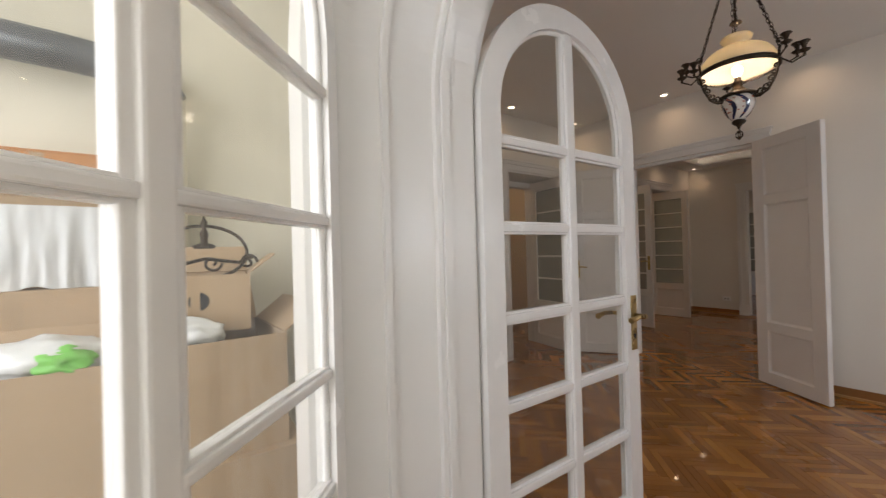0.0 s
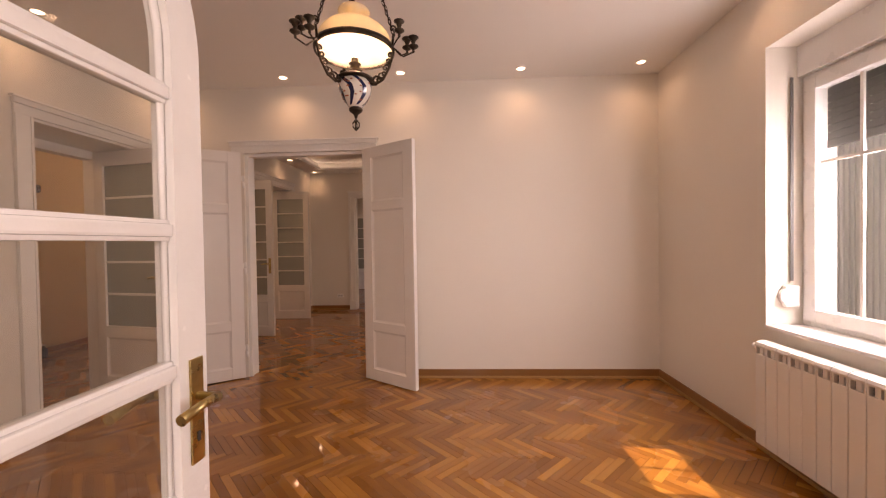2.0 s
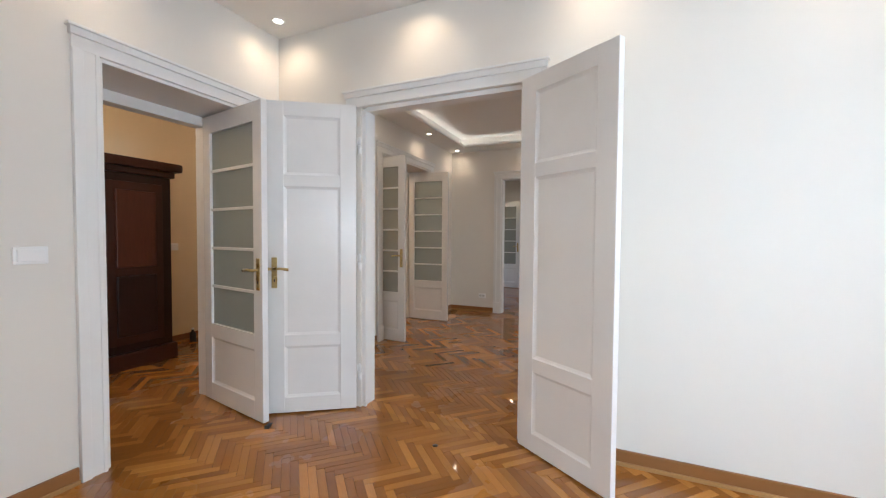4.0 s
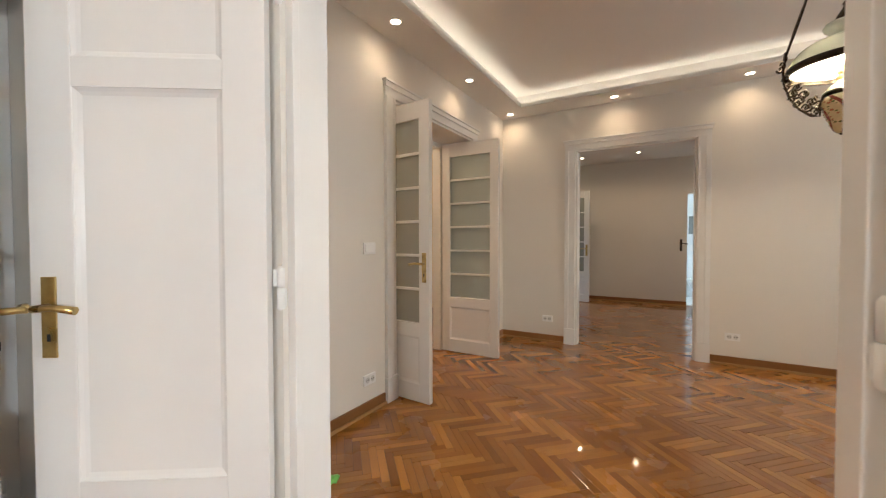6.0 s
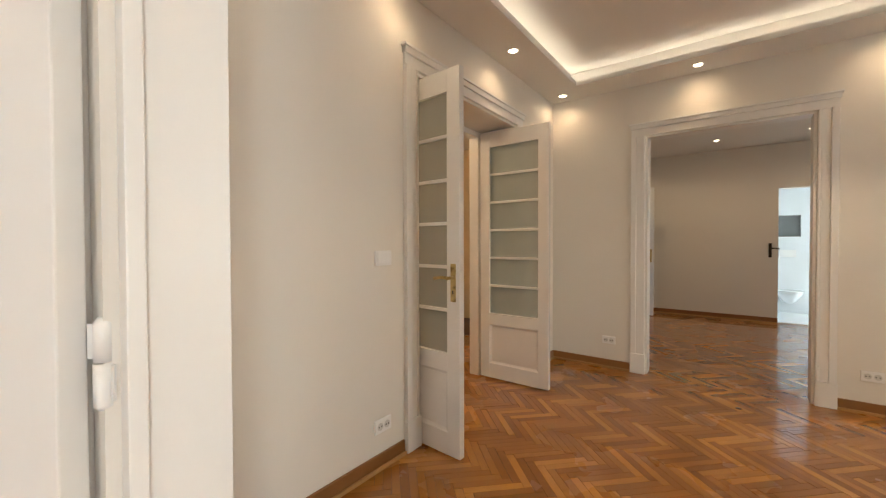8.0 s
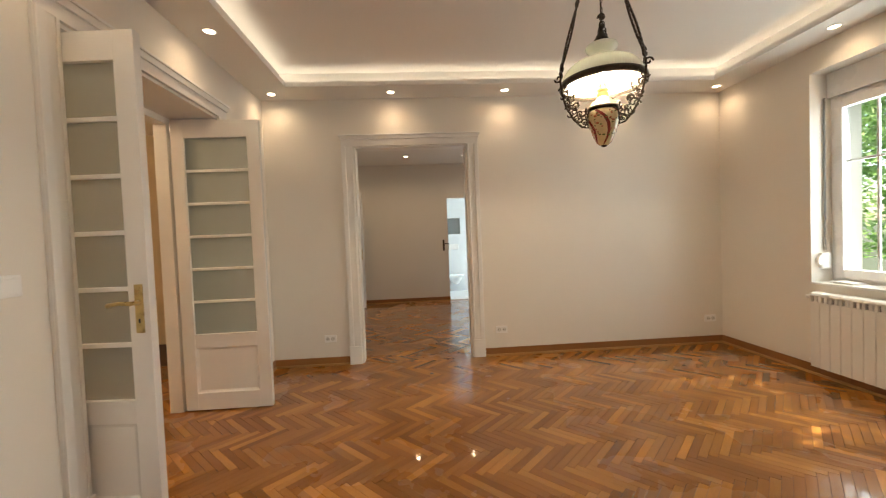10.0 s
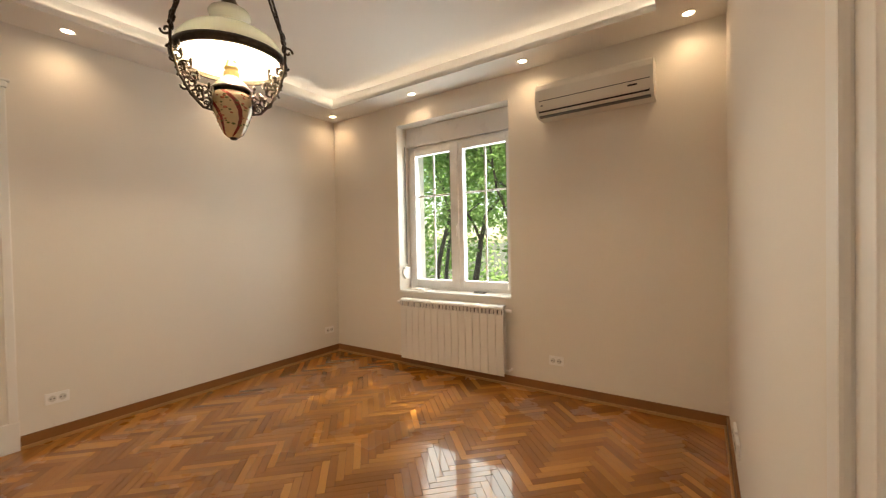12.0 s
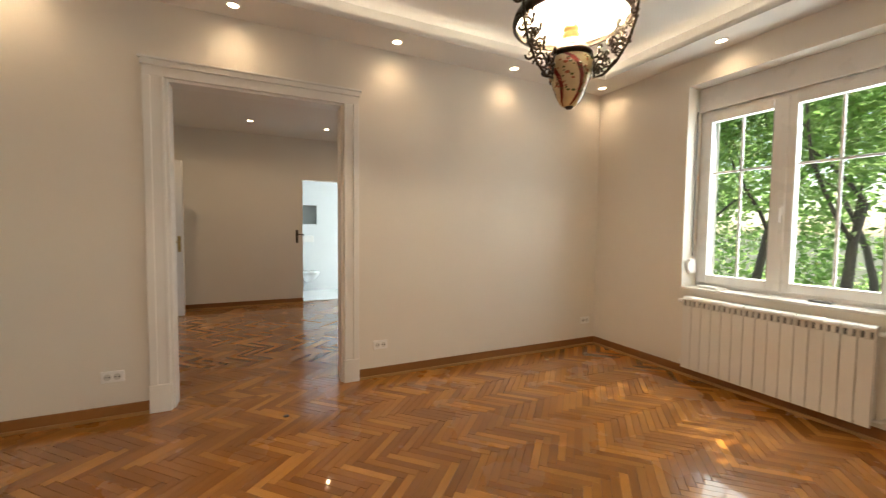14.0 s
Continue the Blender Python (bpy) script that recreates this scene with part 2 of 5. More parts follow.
MILK = shade_material("milk_glass_shade", (0.85, 0.79, 0.66), (0.92, 0.82, 0.62), 0.5)
OPAL = shade_material("opal_glass_shade", (0.86, 0.87, 0.82), (0.86, 0.90, 0.84), 0.26)

# ---- builders ----


def box(bm, x0, y0, z0, x1, y1, z1, bevel=0.0, m=None):
    """A block between two corners, its edges eased by bevel."""
    r = bmesh.ops.create_cube(bm, size=1.0, matrix=Matrix.Translation(((x0 + x1) / 2, (y0 + y1) / 2, (z0 + z1) / 2)) @ Matrix.Diagonal((abs(x1 - x0), abs(y1 - y0), abs(z1 - z0), 1)))
    vs = r["verts"]
    if bevel:
        es = list({e for v in vs for e in v.link_edges})
        r2 = bmesh.ops.bevel(bm, geom=es, offset=bevel, segments=2, profile=0.6, affect='EDGES')
        vs = list({v for f in r2["faces"] for v in f.verts} | {v for v in vs if v.is_valid})
    if m is not None:
        bmesh.ops.transform(bm, matrix=m, verts=vs)
    return bm


def block(x0, y0, z0, x1, y1, z1, bevel=0.0):
    return box(bmesh.new(), x0, y0, z0, x1, y1, z1, bevel)


def lathe(profile, steps=32, bm=None, centre=(0, 0, 0)):
    """A turned shape: profile of (radius, height) from bottom to top."""
    bm = bm or bmesh.new()
    rings = []
    for r, z in profile:
        rings.append([bm.verts.new((centre[0] + max(r, 1e-4) * math.cos(2 * math.pi * k / steps), centre[1] + max(r, 1e-4) * math.sin(2 * math.pi * k / steps), centre[2] + z)) for k in range(steps)])
    for a, b in zip(rings, rings[1:]):
        for k in range(steps):
            f = bm.faces.new((a[k], a[(k + 1) % steps], b[(k + 1) % steps], b[k]))
            f.smooth = True
    return bm


def tube(points, radius, bm=None, sides=8, closed=False):
    """A round bar swept along points."""
    bm = bm or bmesh.new()
    pts = [Vector(p) for p in points]
    n = len(pts)
    rings = []
    up = Vector((0.13, 0.21, 0.97))
    for i, p in enumerate(pts):
        a = pts[(i - 1) % n] if closed or i else p
        b = pts[(i + 1) % n] if closed or i < n - 1 else p
        d = (b - a).normalized()
        s = d.cross(up)
        if s.length < 0.05:
            s = d.cross(Vector((1, 0, 0)))
        s.normalize()
        t = s.cross(d)
        r = radius[i] if isinstance(radius, (list, tuple)) else radius
        rings.append([bm.verts.new(p + r * (math.cos(2 * math.pi * k / sides) * s + math.sin(2 * math.pi * k / sides) * t)) for k in range(sides)])
    pairs = list(zip(rings, rings[1:])) + ([(rings[-1], rings[0])] if closed else [])
    for a, b in pairs:
        for k in range(sides):
            f = bm.faces.new((a[k], a[(k + 1) % sides], b[(k + 1) % sides], b[k]))
            f.smooth = True
    if not closed:
        bm.faces.new(rings[0][::-1])
        bm.faces.new(rings[-1])
    return bm


def extrude_outline(outline, depth, to_world, bm=None):
    """A flat outline of (u, v) given a thickness; to_world(u, v, d) lays it out."""
    bm = bm or bmesh.new()
    a = [bm.verts.new(to_world(u, v, 0)) for u, v in outline]
    b = [bm.verts.new(to_world(u, v, depth)) for u, v in outline]
    bm.faces.new(a)
    bm.faces.new(b[::-1])
    for k in range(len(a)):
        j = (k + 1) % len(a)
        bm.faces.new((a[k], b[k], b[j], a[j]))
    bmesh.ops.recalc_face_normals(bm, faces=bm.faces)
    return bm


def mesh_of(name, bm, mat):
    bmesh.ops.recalc_face_normals(bm, faces=bm.faces)
    me = bpy.data.meshes.new(name)
    bm.to_mesh(me)
    bm.free()
    me.materials.append(mat)
    return me


def part(name, bm, mat, parent=None, label=""):
    """Links a bmesh as one mesh object, under a thing or a part."""
    ob = new(name, mesh_of(name, bm, mat))
    if parent is not None:
        ob.parent = parent
    return tagged(ob, label)


def thing(name, label, category, m=None, group="", kind=""):
    ob = new(name)
    ob.empty_display_size = 0.1
    if m is not None:
        ob.matrix_world = m
    return tagged(ob, label, category, group, kind)


def solid(name, bm, mat, label, category, kind="structure", group=""):
    return tagged(part(name, bm, mat), label, category, group, kind)

# ---- large structure ----
A_W, A_E, B_W, B_E, C_W, C_E = 0.80, 4.615, 4.745, 8.59, 8.74, 12.35
A_N, B_N, A_S, B_S = 3.55, 3.64, -1.30, -1.25
A_CEIL, B_CEIL, B_TRAY, C_CEIL = 2.90, 2.76, 2.91, 2.77
OUT_S = -1.72
HALL_S, HALL_N = 4.10, 5.82


def pieces(a0, a1, z0, z1, holes):
    """The rectangles of a wall from a0 to a1 that are left round its openings (a, b, low, high)."""
    out, at = [], a0
    for a, b, lo, hi in sorted(holes):
        if a > at:
            out.append((at, a, z0, z1))
        if lo > z0:
            out.append((a, b, z0, lo))
        if hi < z1:
            out.append((a, b, hi, z1))
        at = b
    if at < a1:
        out.append((at, a1, z0, z1))
    return out


def wall_across_x(name, x0, x1, y0, y1, z1, holes, mat, label):
    bm = bmesh.new()
    for a, b, lo, hi in pieces(y0, y1, 0.0, z1, holes):
        box(bm, x0, a, lo, x1, b, hi)
    return solid(name, bm, mat, label, "wall")


def wall_across_y(name, y0, y1, x0, x1, z1, holes, mat, label):
    bm = bmesh.new()
    for a, b, lo, hi in pieces(x0, x1, 0.0, z1, holes):
        box(bm, a, y0, lo, b, y1, hi)
    return solid(name, bm, mat, label, "wall")


TOP = 3.05
WIN_A, WIN_B, WIN_C, WIN_BATH = (1.99, 3.31), (6.31, 7.60), (9.7, 11.1), (12.65, 13.35)
ARCH_Y0, ARCH_Y1, SPRING = 0.235, 1.195, 1.72
ARCH_MID, ARCH_R = (ARCH_Y0 + ARCH_Y1) / 2, (ARCH_Y1 - ARCH_Y0) / 2

# west wall of the first room, with the arched doorway to the loggia
bm = bmesh.new()
for x0, a, b in ((0.34, OUT_S, ARCH_Y0), (0.34, ARCH_Y1, 1.32), (0.70, 1.32, 4.1)):
    box(bm, x0, a, 0, A_W, b, TOP)
arc = [(ARCH_MID + ARCH_R * math.cos(math.pi * k / 40), SPRING + ARCH_R * math.sin(math.pi * k / 40)) for k in range(41)]
extrude_outline(arc + [(ARCH_Y0, TOP), (ARCH_Y1, TOP)], A_W - 0.34, lambda u, v, d: (0.34 + d, u, v), bm)
solid("wall_west", bm, WALL, "white painted wall with an arched doorway", "wall")

wall_across_x("wall_middle", A_E, B_W, OUT_S, B_N + 0.02, TOP, [(1.52, 2.745, 0, 2.25)], WALL, "white painted wall with a double doorway")
wall_across_x("wall_east", B_E, C_W, OUT_S, B_N + 0.46, TOP, [(1.55, 2.735, 0, 2.27)], WALL, "white painted wall with a cased opening")
wall_across_y("wall_south_1", OUT_S, A_S, A_W, A_E, TOP, [(*WIN_A, 0.77, 2.49)], WALL, "white painted wall with a window niche")
wall_across_y("wall_south_2", OUT_S, B_S, B_W, B_E, TOP, [(*WIN_B, 0.77, 2.54)], WALL, "white painted wall with a window niche")
wall_across_y("wall_south_3", OUT_S, B_S, C_W, C_E, TOP, [(*WIN_C, 0.8, 2.5)], WALL, "white painted wall with a window niche")
wall_across_y("wall_north_1", A_N, HALL_S, A_W, A_E, TOP, [(3.385, 4.37, 0, 2.24)], WALL, "white painted wall with a deep doorway")
wall_across_y("wall_north_2", B_N, HALL_S, A_E, B_E, TOP, [(6.31, 7.68, 0, 2.32)], WALL, "white painted wall with a deep double doorway")
wall_across_y("wall_north_3", 3.78, HALL_S + 0.2, C_W, C_E + 1.6, TOP, [(11.2, 11.96, 0, 2.2)], WALL, "white painted wall with a doorway")
wall_across_x("wall_far_east", C_E, C_E + 0.12, OUT_S, 3.78, TOP, [(0.78, 1.505, 0, 2.08)], WALL, "beige wall with a narrow bathroom doorway")
# bathroom beyond
wall_across_x("wall_bath_back", 13.6, 13.72, -1.1, 1.72, TOP, [(1.12, 1.44, 1.35, 1.73)], TILEWHITE, "white tiled bathroom wall with a niche")
wall_across_y("wall_bath_north", 1.62, 1.72, C_E + 0.12, 13.6, TOP, [], TILEWHITE, "white tiled bathroom wall")
wall_across_y("wall_bath_south", -1.1, -1.0, C_E + 0.12, 13.72, TOP, [(*WIN_BATH, 0.9, 2.1)], TILEWHITE, "white tiled bathroom wall with a window")
solid("niche", block(13.66, 1.125, 1.355, 13.78, 1.435, 1.725), NICHE, "dark grey tiled wall niche", "niche")
solid("floor_bath", block(C_E + 0.06, -1.1, -0.05, 13.72, 1.72, 0.012), TILEWHITE, "pale bathroom floor", "floor")
# hall behind the deep doorways
wall_across_y("wall_hall_north", HALL_N, HALL_N + 0.12, 0.34, 10.0, TOP, [], HALLWALL, "ochre painted hall wall")
wall_across_x("wall_hall_west", 0.34, 0.46, HALL_S, HALL_N, TOP, [], HALLWALL, "ochre painted hall wall")
wall_across_x("wall_hall_east", 9.9, 10.02, HALL_S + 0.2, HALL_N, TOP, [], HALLWALL, "ochre painted hall wall")
# loggia at the start
wall_across_y("wall_loggia_north", 2.25, 2.37, -1.45, 0.70, TOP, [], LOGWALL, "stained cream plaster wall", )
wall_across_y("wall_loggia_south", -0.95, -0.83, -1.45, 0.34, TOP, [], LOGWALL, "cream plaster wall")
wall_across_x("wall_loggia_west", -1.45, -1.33, -0.83, 2.35, TOP, [(-0.75, 2.1, 0.95, 2.5)], LOGWALL, "cream plaster parapet wall")
wall_across_x("wall_loggia_east", 0.68, 0.70, 1.32, 2.25, TOP, [], LOGWALL, "stained cream plaster wall")
solid("floor_loggia", block(-1.45, -0.95, -0.12, 0.335, 2.37, -0.001), plain("loggia_tile", (0.35, 0.30, 0.25), 0.5, vary=0.1), "tiled loggia floor", "floor")

# ceilings
solid("ceiling_1", block(-1.45, OUT_S, A_CEIL, A_E + 0.02, HALL_N + 0.1, TOP + 0.1), CEIL, "smooth white ceiling", "ceiling")
solid("ceiling_hall", block(A_E + 0.02, HALL_S - 0.1, 2.8, 10.0, HALL_N + 0.1, TOP + 0.1), CEIL, "smooth white ceiling", "ceiling")
solid("ceiling_3", block(C_W - 0.05, OUT_S, C_CEIL, 13.75, 4.35, TOP + 0.1), CEIL, "smooth white ceiling", "ceiling")
# tray ceiling: a lowered border with an upstand, a recess behind it, and the raised field
TX0, TX1, TY0, TY1 = 5.12, 8.24, -0.93, 3.28
REC = 0.075
bm = bmesh.new()
for x0, y0, x1, y1 in ((B_W, B_S, TX0, B_N), (TX1, B_S, B_E, B_N), (TX0, B_S, TX1, TY0), (TX0, TY1, TX1, B_N)):
    box(bm, x0, y0, B_CEIL, x1, y1, B_CEIL + 0.02)
for x0, y0, x1, y1 in ((TX0 - 0.012, TY0 - 0.012, TX0, TY1 + 0.012), (TX1, TY0 - 0.012, TX1 + 0.012, TY1 + 0.012), (TX0, TY0 - 0.012, TX1, TY0), (TX0, TY1, TX1, TY1 + 0.012)):
    box(bm, x0, y0, B_CEIL + 0.02, x1, y1, B_CEIL + 0.045)
for x0, y0, x1, y1 in ((B_W, B_S, TX0 - REC, B_N), (TX1 + REC, B_S, B_E, B_N), (TX0 - REC, B_S, TX1 + REC, TY0 - REC), (TX0 - REC, TY1 + REC, TX1 + REC, B_N)):
    box(bm, x0, y0, B_CEIL + 0.02, x1, y1, TOP)
box(bm, TX0 - REC, TY0 - REC, B_TRAY, TX1 + REC, TY1 + REC, TOP + 0.1)
box(bm, A_E + 0.02, OUT_S, TOP, C_W - 0.05, B_N + 0.4, TOP + 0.1)
solid("ceiling_2", bm, CEIL, "white tray ceiling with a lit cove", "ceiling")
led = thing("led_strip", "warm white strip lighting hidden in the ceiling cove", "strip light")
e = 0.04
for x0, y0, x1, y1 in ((TX0 - e - 0.01, TY0 - e, TX0 - e, TY1 + e), (TX1 + e, TY0 - e, TX1 + e + 0.01, TY1 + e), (TX0 - e, TY0 - e - 0.01, TX1 + e, TY0 - e), (TX0 - e, TY1 + e, TX1 + e, TY1 + e + 0.01)):
    part("strip", block(x0, y0, B_CEIL + 0.02, x1, y1, B_CEIL + 0.026), LEDGLOW, led)

# outside
bm = bmesh.new()
bmesh.ops.create_grid(bm, x_segments=1, y_segments=1, size=600, matrix=Matrix.Translation((0, 0, -1.2)))
solid("ground", bm, SOIL, "shaded garden ground", "ground")

# floor slab, with parquet laid on it further down
solid("floor", block(A_W - 0.46, OUT_S, -0.2, C_E + 0.06, HALL_N + 0.12, -0.012), SUBFLOOR, "oak herringbone parquet floor", "floor")

# ---- trim ----


def run(u0, u1, axis, face, side):
    """Baseboard with a quarter bead, along x (axis 0) or y (axis 1), on a wall face; side is the way into the room."""
    t = thing("baseboard", "oak baseboard with a bead along its foot", "baseboard", kind="structure")
    for nm, th, z0, z1, mat in (("board", 0.016, 0.0, 0.085, BASEWOOD), ("bead", 0.030, 0.0, 0.022, BEADWOOD)):
        lo, hi = sorted((face + side * (0.017 if nm == "bead" else 0.0), face + side * th))
        if axis == 0:
            part(nm, block(u0, lo, z0, u1, hi, z1, 0.004), mat, t)
        else:
            part(nm, block(lo, u0, z0, hi, u1, z1, 0.004), mat, t)
    return t


run(A_W, 3.26, 0, A_N, -1); run(4.495, A_E, 0, A_N, -1)
run(A_S, 1.425, 1, A_E, -1); run(2.87, A_N, 1, A_E, -1)
run(A_W, A_E, 0, A_S, 1); run(1.31, A_N, 1, A_W, 1); run(A_S, 0.22, 1, A_W, 1)
run(B_W, 6.18, 0, B_N, -1); run(7.81, B_E, 0, B_N, -1)
run(B_S, 1.43, 1, B_E, -1); run(2.86, B_N, 1, B_E, -1)
run(B_W, B_E, 0, B_S, 1); run(B_S, 1.425, 1, B_W, 1); run(2.87, B_N, 1, B_W, 1)
run(1.505, 3.78, 1, C_E, -1); run(B_S, 0.78, 1, C_E, -1); run(C_W, C_E, 0, B_S, 1)
run(0.46, 9.9, 0, HALL_N, -1)


def casing(u0, u1, top, m, width=0.12, plinth=False, label="white enamelled door casing with a moulded head", head=None):
    """A door casing in its own plane: u to the right along the wall, local -y out of the wall."""
    t = thing("trim", label, "door casing", m, kind="structure")
    for s, e0 in ((-1, u0), (1, u1)):
        bm = bmesh.new()
        a, b = sorted((e0, e0 + s * width))
        box(bm, a, -0.018, 0, b, 0, top + 0.0, 0.003)
        o0, o1 = sorted((e0 + s * width * 0.62, e0 + s * width))
        box(bm, o0, -0.030, 0, o1, -0.017, top, 0.004)
        i0, i1 = sorted((e0 + s * 0.004, e0 + s * 0.022))
        box(bm, i0, -0.024, 0, i1, -0.017, top, 0.003)
        part("casing_side", bm, TRIM, t)
        if plinth:
            part("plinth", block(a - 0.004, -0.034, 0, b + 0.004, 0, 0.19, 0.004), TRIM, t)
    bm = bmesh.new()
    hh = head or width
    box(bm, u0 - width, -0.018, top, u1 + width, 0, top + hh * 0.9, 0.003)
    box(bm, u0 - width - 0.008, -0.032, top + hh * 0.55, u1 + width + 0.008, 0, top + hh * 0.92, 0.005)
    box(bm, u0 - width - 0.02, -0.042, top + hh * 0.86, u1 + width + 0.02, 0, top + hh, 0.005)
    part("casing_head", bm, TRIM, t)
    return t


# local x runs along the wall and local -y points into the room
casing(-2.80, -1.465, 2.25, pose(A_E, 0, 0, 0, 0, -90), 0.065, head=0.12)
casing(1.52, 2.745, 2.25, pose(B_W, 0, 0, 0, 0, 90))
casing(-2.735, -1.55, 2.27, pose(B_E, 0, 0, 0, 0, -90), plinth=True)
casing(1.55, 2.735, 2.27, pose(C_W, 0, 0, 0, 0, 90), plinth=True)
casing(3.385, 4.37, 2.24, pose(0, A_N, 0, 0, 0, 0))
casing(6.31, 7.68, 2.32, pose(0, B_N, 0, 0, 0, 0), plinth=True)
casing(11.2, 11.96, 2.2, pose(0, 3.78, 0, 0, 0, 0))


def lining(x0, x1, y0, y1, z, axis, label):
    """The jamb boards and head that line a doorway through a wall."""
    t = thing("trim", label, "door jamb", kind="structure")
    th = 0.02
    if axis == 0:      # passage runs along x
        part("jamb", block(x0, y0, 0, x1, y0 + th, z, 0.002), TRIM, t)
        part("jamb", block(x0, y1 - th, 0, x1, y1, z, 0.002), TRIM, t)
        part("head_board", block(x0, y0 + th, z - th, x1, y1 - th, z, 0.002), TRIM, t)
    else:
        part("jamb", block(x0, y0, 0, x0 + th, y1, z, 0.002), TRIM, t)
        part("jamb", block(x1 - th, y0, 0, x1, y1, z, 0.002), TRIM, t)
        part("head_board", block(x0 + th, y0, z - th, x1 - th, y1, z, 0.002), TRIM, t)
    return t


lining(A_E + 0.042, B_W + 0.029, 1.52, 2.745, 2.25, 0, "white enamelled jamb lining of a double doorway")
t = thing("trim", "white enamelled door stop round a double doorway", "door stop", kind="structure")
part("stop_strip", block(4.632, 2.712, 0, 4.656, 2.744, 2.229, 0.003), TRIM, t)
part("stop_strip", block(4.632, 1.521, 0, 4.656, 1.553, 2.229, 0.003), TRIM, t)
part("stop_strip", block(4.632, 1.553, 2.217, 4.656, 2.712, 2.249, 0.003), TRIM, t)
lining(B_E + 0.003, C_W - 0.003, 1.55, 2.735, 2.27, 0, "white enamelled lining of an open passage")
lining(3.385, 4.37, A_N + 0.003, HALL_S - 0.003, 2.24, 1, "white enamelled lining of a deep doorway")
lining(6.31, 7.68, B_N + 0.003, HALL_S - 0.003, 2.32, 1, "white enamelled lining of a deep doorway")


def door_frame(x0, x1, y, z, w, label):
    """The inner frame on which the leaves of a deep doorway hang."""
    t = thing("trim", label, "door frame", kind="structure")
    part("frame_post", block(x0, y, 0, x0 + w, y + 0.1, z, 0.004), TRIM, t)
    part("frame_post", block(x1 - w, y, 0, x1, y + 0.1, z, 0.004), TRIM, t)
    part("frame_head", block(x0 + w, y, z - w, x1 - w, y + 0.1, z, 0.004), TRIM, t)


door_frame(3.405, 4.35, 3.99, 2.22, 0.075, "white enamelled inner frame of a glazed door")
door_frame(6.33, 7.66, 3.99, 2.30, 0.05, "white enamelled inner frame of a glazed double door")

# arched lining of the doorway to the loggia: frames at both faces, a sunk panel with beads between
t = thing("trim", "white enamelled arched door lining with moulded beads", "door lining", kind="structure")


def arch_band(r_out, r_in, x0, x1):
    """A band that follows the doorway: up one side, round the arch and down the other."""
    def line(r):
        pts = [(ARCH_MID + r, 0.0)] + [(ARCH_MID + r * math.cos(math.pi * k / 40), SPRING + r * math.sin(math.pi * k / 40)) for k in range(41)] + [(ARCH_MID - r, 0.0)]
        return pts
    bm = bmesh.new()
    o, i = line(r_out), line(r_in)
    vs = [[bm.verts.new((x, u, v)) for x, (u, v) in ((x0, p), (x1, p), (x1, q), (x0, q))] for p, q in zip(o, i)]
    for a, b in zip(vs, vs[1:]):
        for k in range(4):
            bm.faces.new((a[k], a[(k + 1) % 4], b[(k + 1) % 4], b[k]))
    bm.faces.new(vs[0])
    bm.faces.new(vs[-1][::-1])
    return bm


R = ARCH_R - 0.001
part("lining_board", arch_band(R, R - 0.006, 0.335, 0.805), TRIM, t)
for x0, x1, d in ((0.345, 0.395, 0.022), (0.398, 0.41, 0.013), (0.495, 0.512, 0.014), (0.655, 0.67, 0.016), (0.672, 0.70, 0.024), (0.703, 0.785, 0.018)):
    part("bead", arch_band(R - 0.006, R - 0.006 - d, x0, x1), TRIM, t)
part("face_casing", arch_band(R + 0.11, R - 0.0, A_W, A_W + 0.02), TRIM, t)
part("face_casing", arch_band(R + 0.10, R - 0.0, 0.305, 0.325), TRIM, t)
part("threshold", block(0.335, ARCH_Y0, -0.012, 0.82, ARCH_Y1, 0.006, 0.003), BASEWOOD, t)

# ---- doors ----


def handle(parent, x, z, face, way, mat=BRASS, length=0.105):
    """A lever on a long backplate. face: the leaf's surface (local y), its sign the side; way: where the lever points."""
    s = 1 if face > 0 else -1
    h = part("door_handle", block(x - 0.019, min(face, face + s * 0.005), z - 0.14, x + 0.019, max(face, face + s * 0.005), z + 0.08, 0.002), mat, parent, "aged brass lever handle on a long backplate")
    bm = tube([(x, face, z), (x, face + s * 0.045, z), (x + way * 0.012, face + s * 0.052, z)], 0.009, sides=10)
    tube([(x + way * 0.0, face + s * 0.05, z), (x + way * 0.05, face + s * 0.052, z + 0.003), (x + way * length, face + s * 0.048, z - 0.006)], [0.010, 0.0085, 0.011], bm, sides=10)
    part("lever", bm, mat, h)
    part("keyhole", block(x - 0.004, min(face + s * 0.004, face + s * 0.007), z - 0.095, x + 0.004, max(face + s * 0.004, face + s * 0.007), z - 0.075), DARKSLOT, h)
    return h


def hinge(parent, z, y, mat=TRIM, x=0.0):
    """A lift-off hinge: two rounded knuckles on one pin, each with its flag."""
    bm = tube([(x, y, z - 0.066), (x, y, z - 0.060), (x, y, z - 0.001)], [0.006, 0.012, 0.012], sides=14)
    tube([(x, y, z + 0.001), (x, y, z + 0.054), (x, y, z + 0.062)], [0.0115, 0.0115, 0.006], bm, sides=14)
    box(bm, x, y - 0.002, z + 0.004, x + 0.022, y + 0.002, z + 0.052)
    box(bm, x - 0.016, y - 0.002, z - 0.054, x, y + 0.002, z - 0.004)
    return part("hinge", bm, mat, parent)


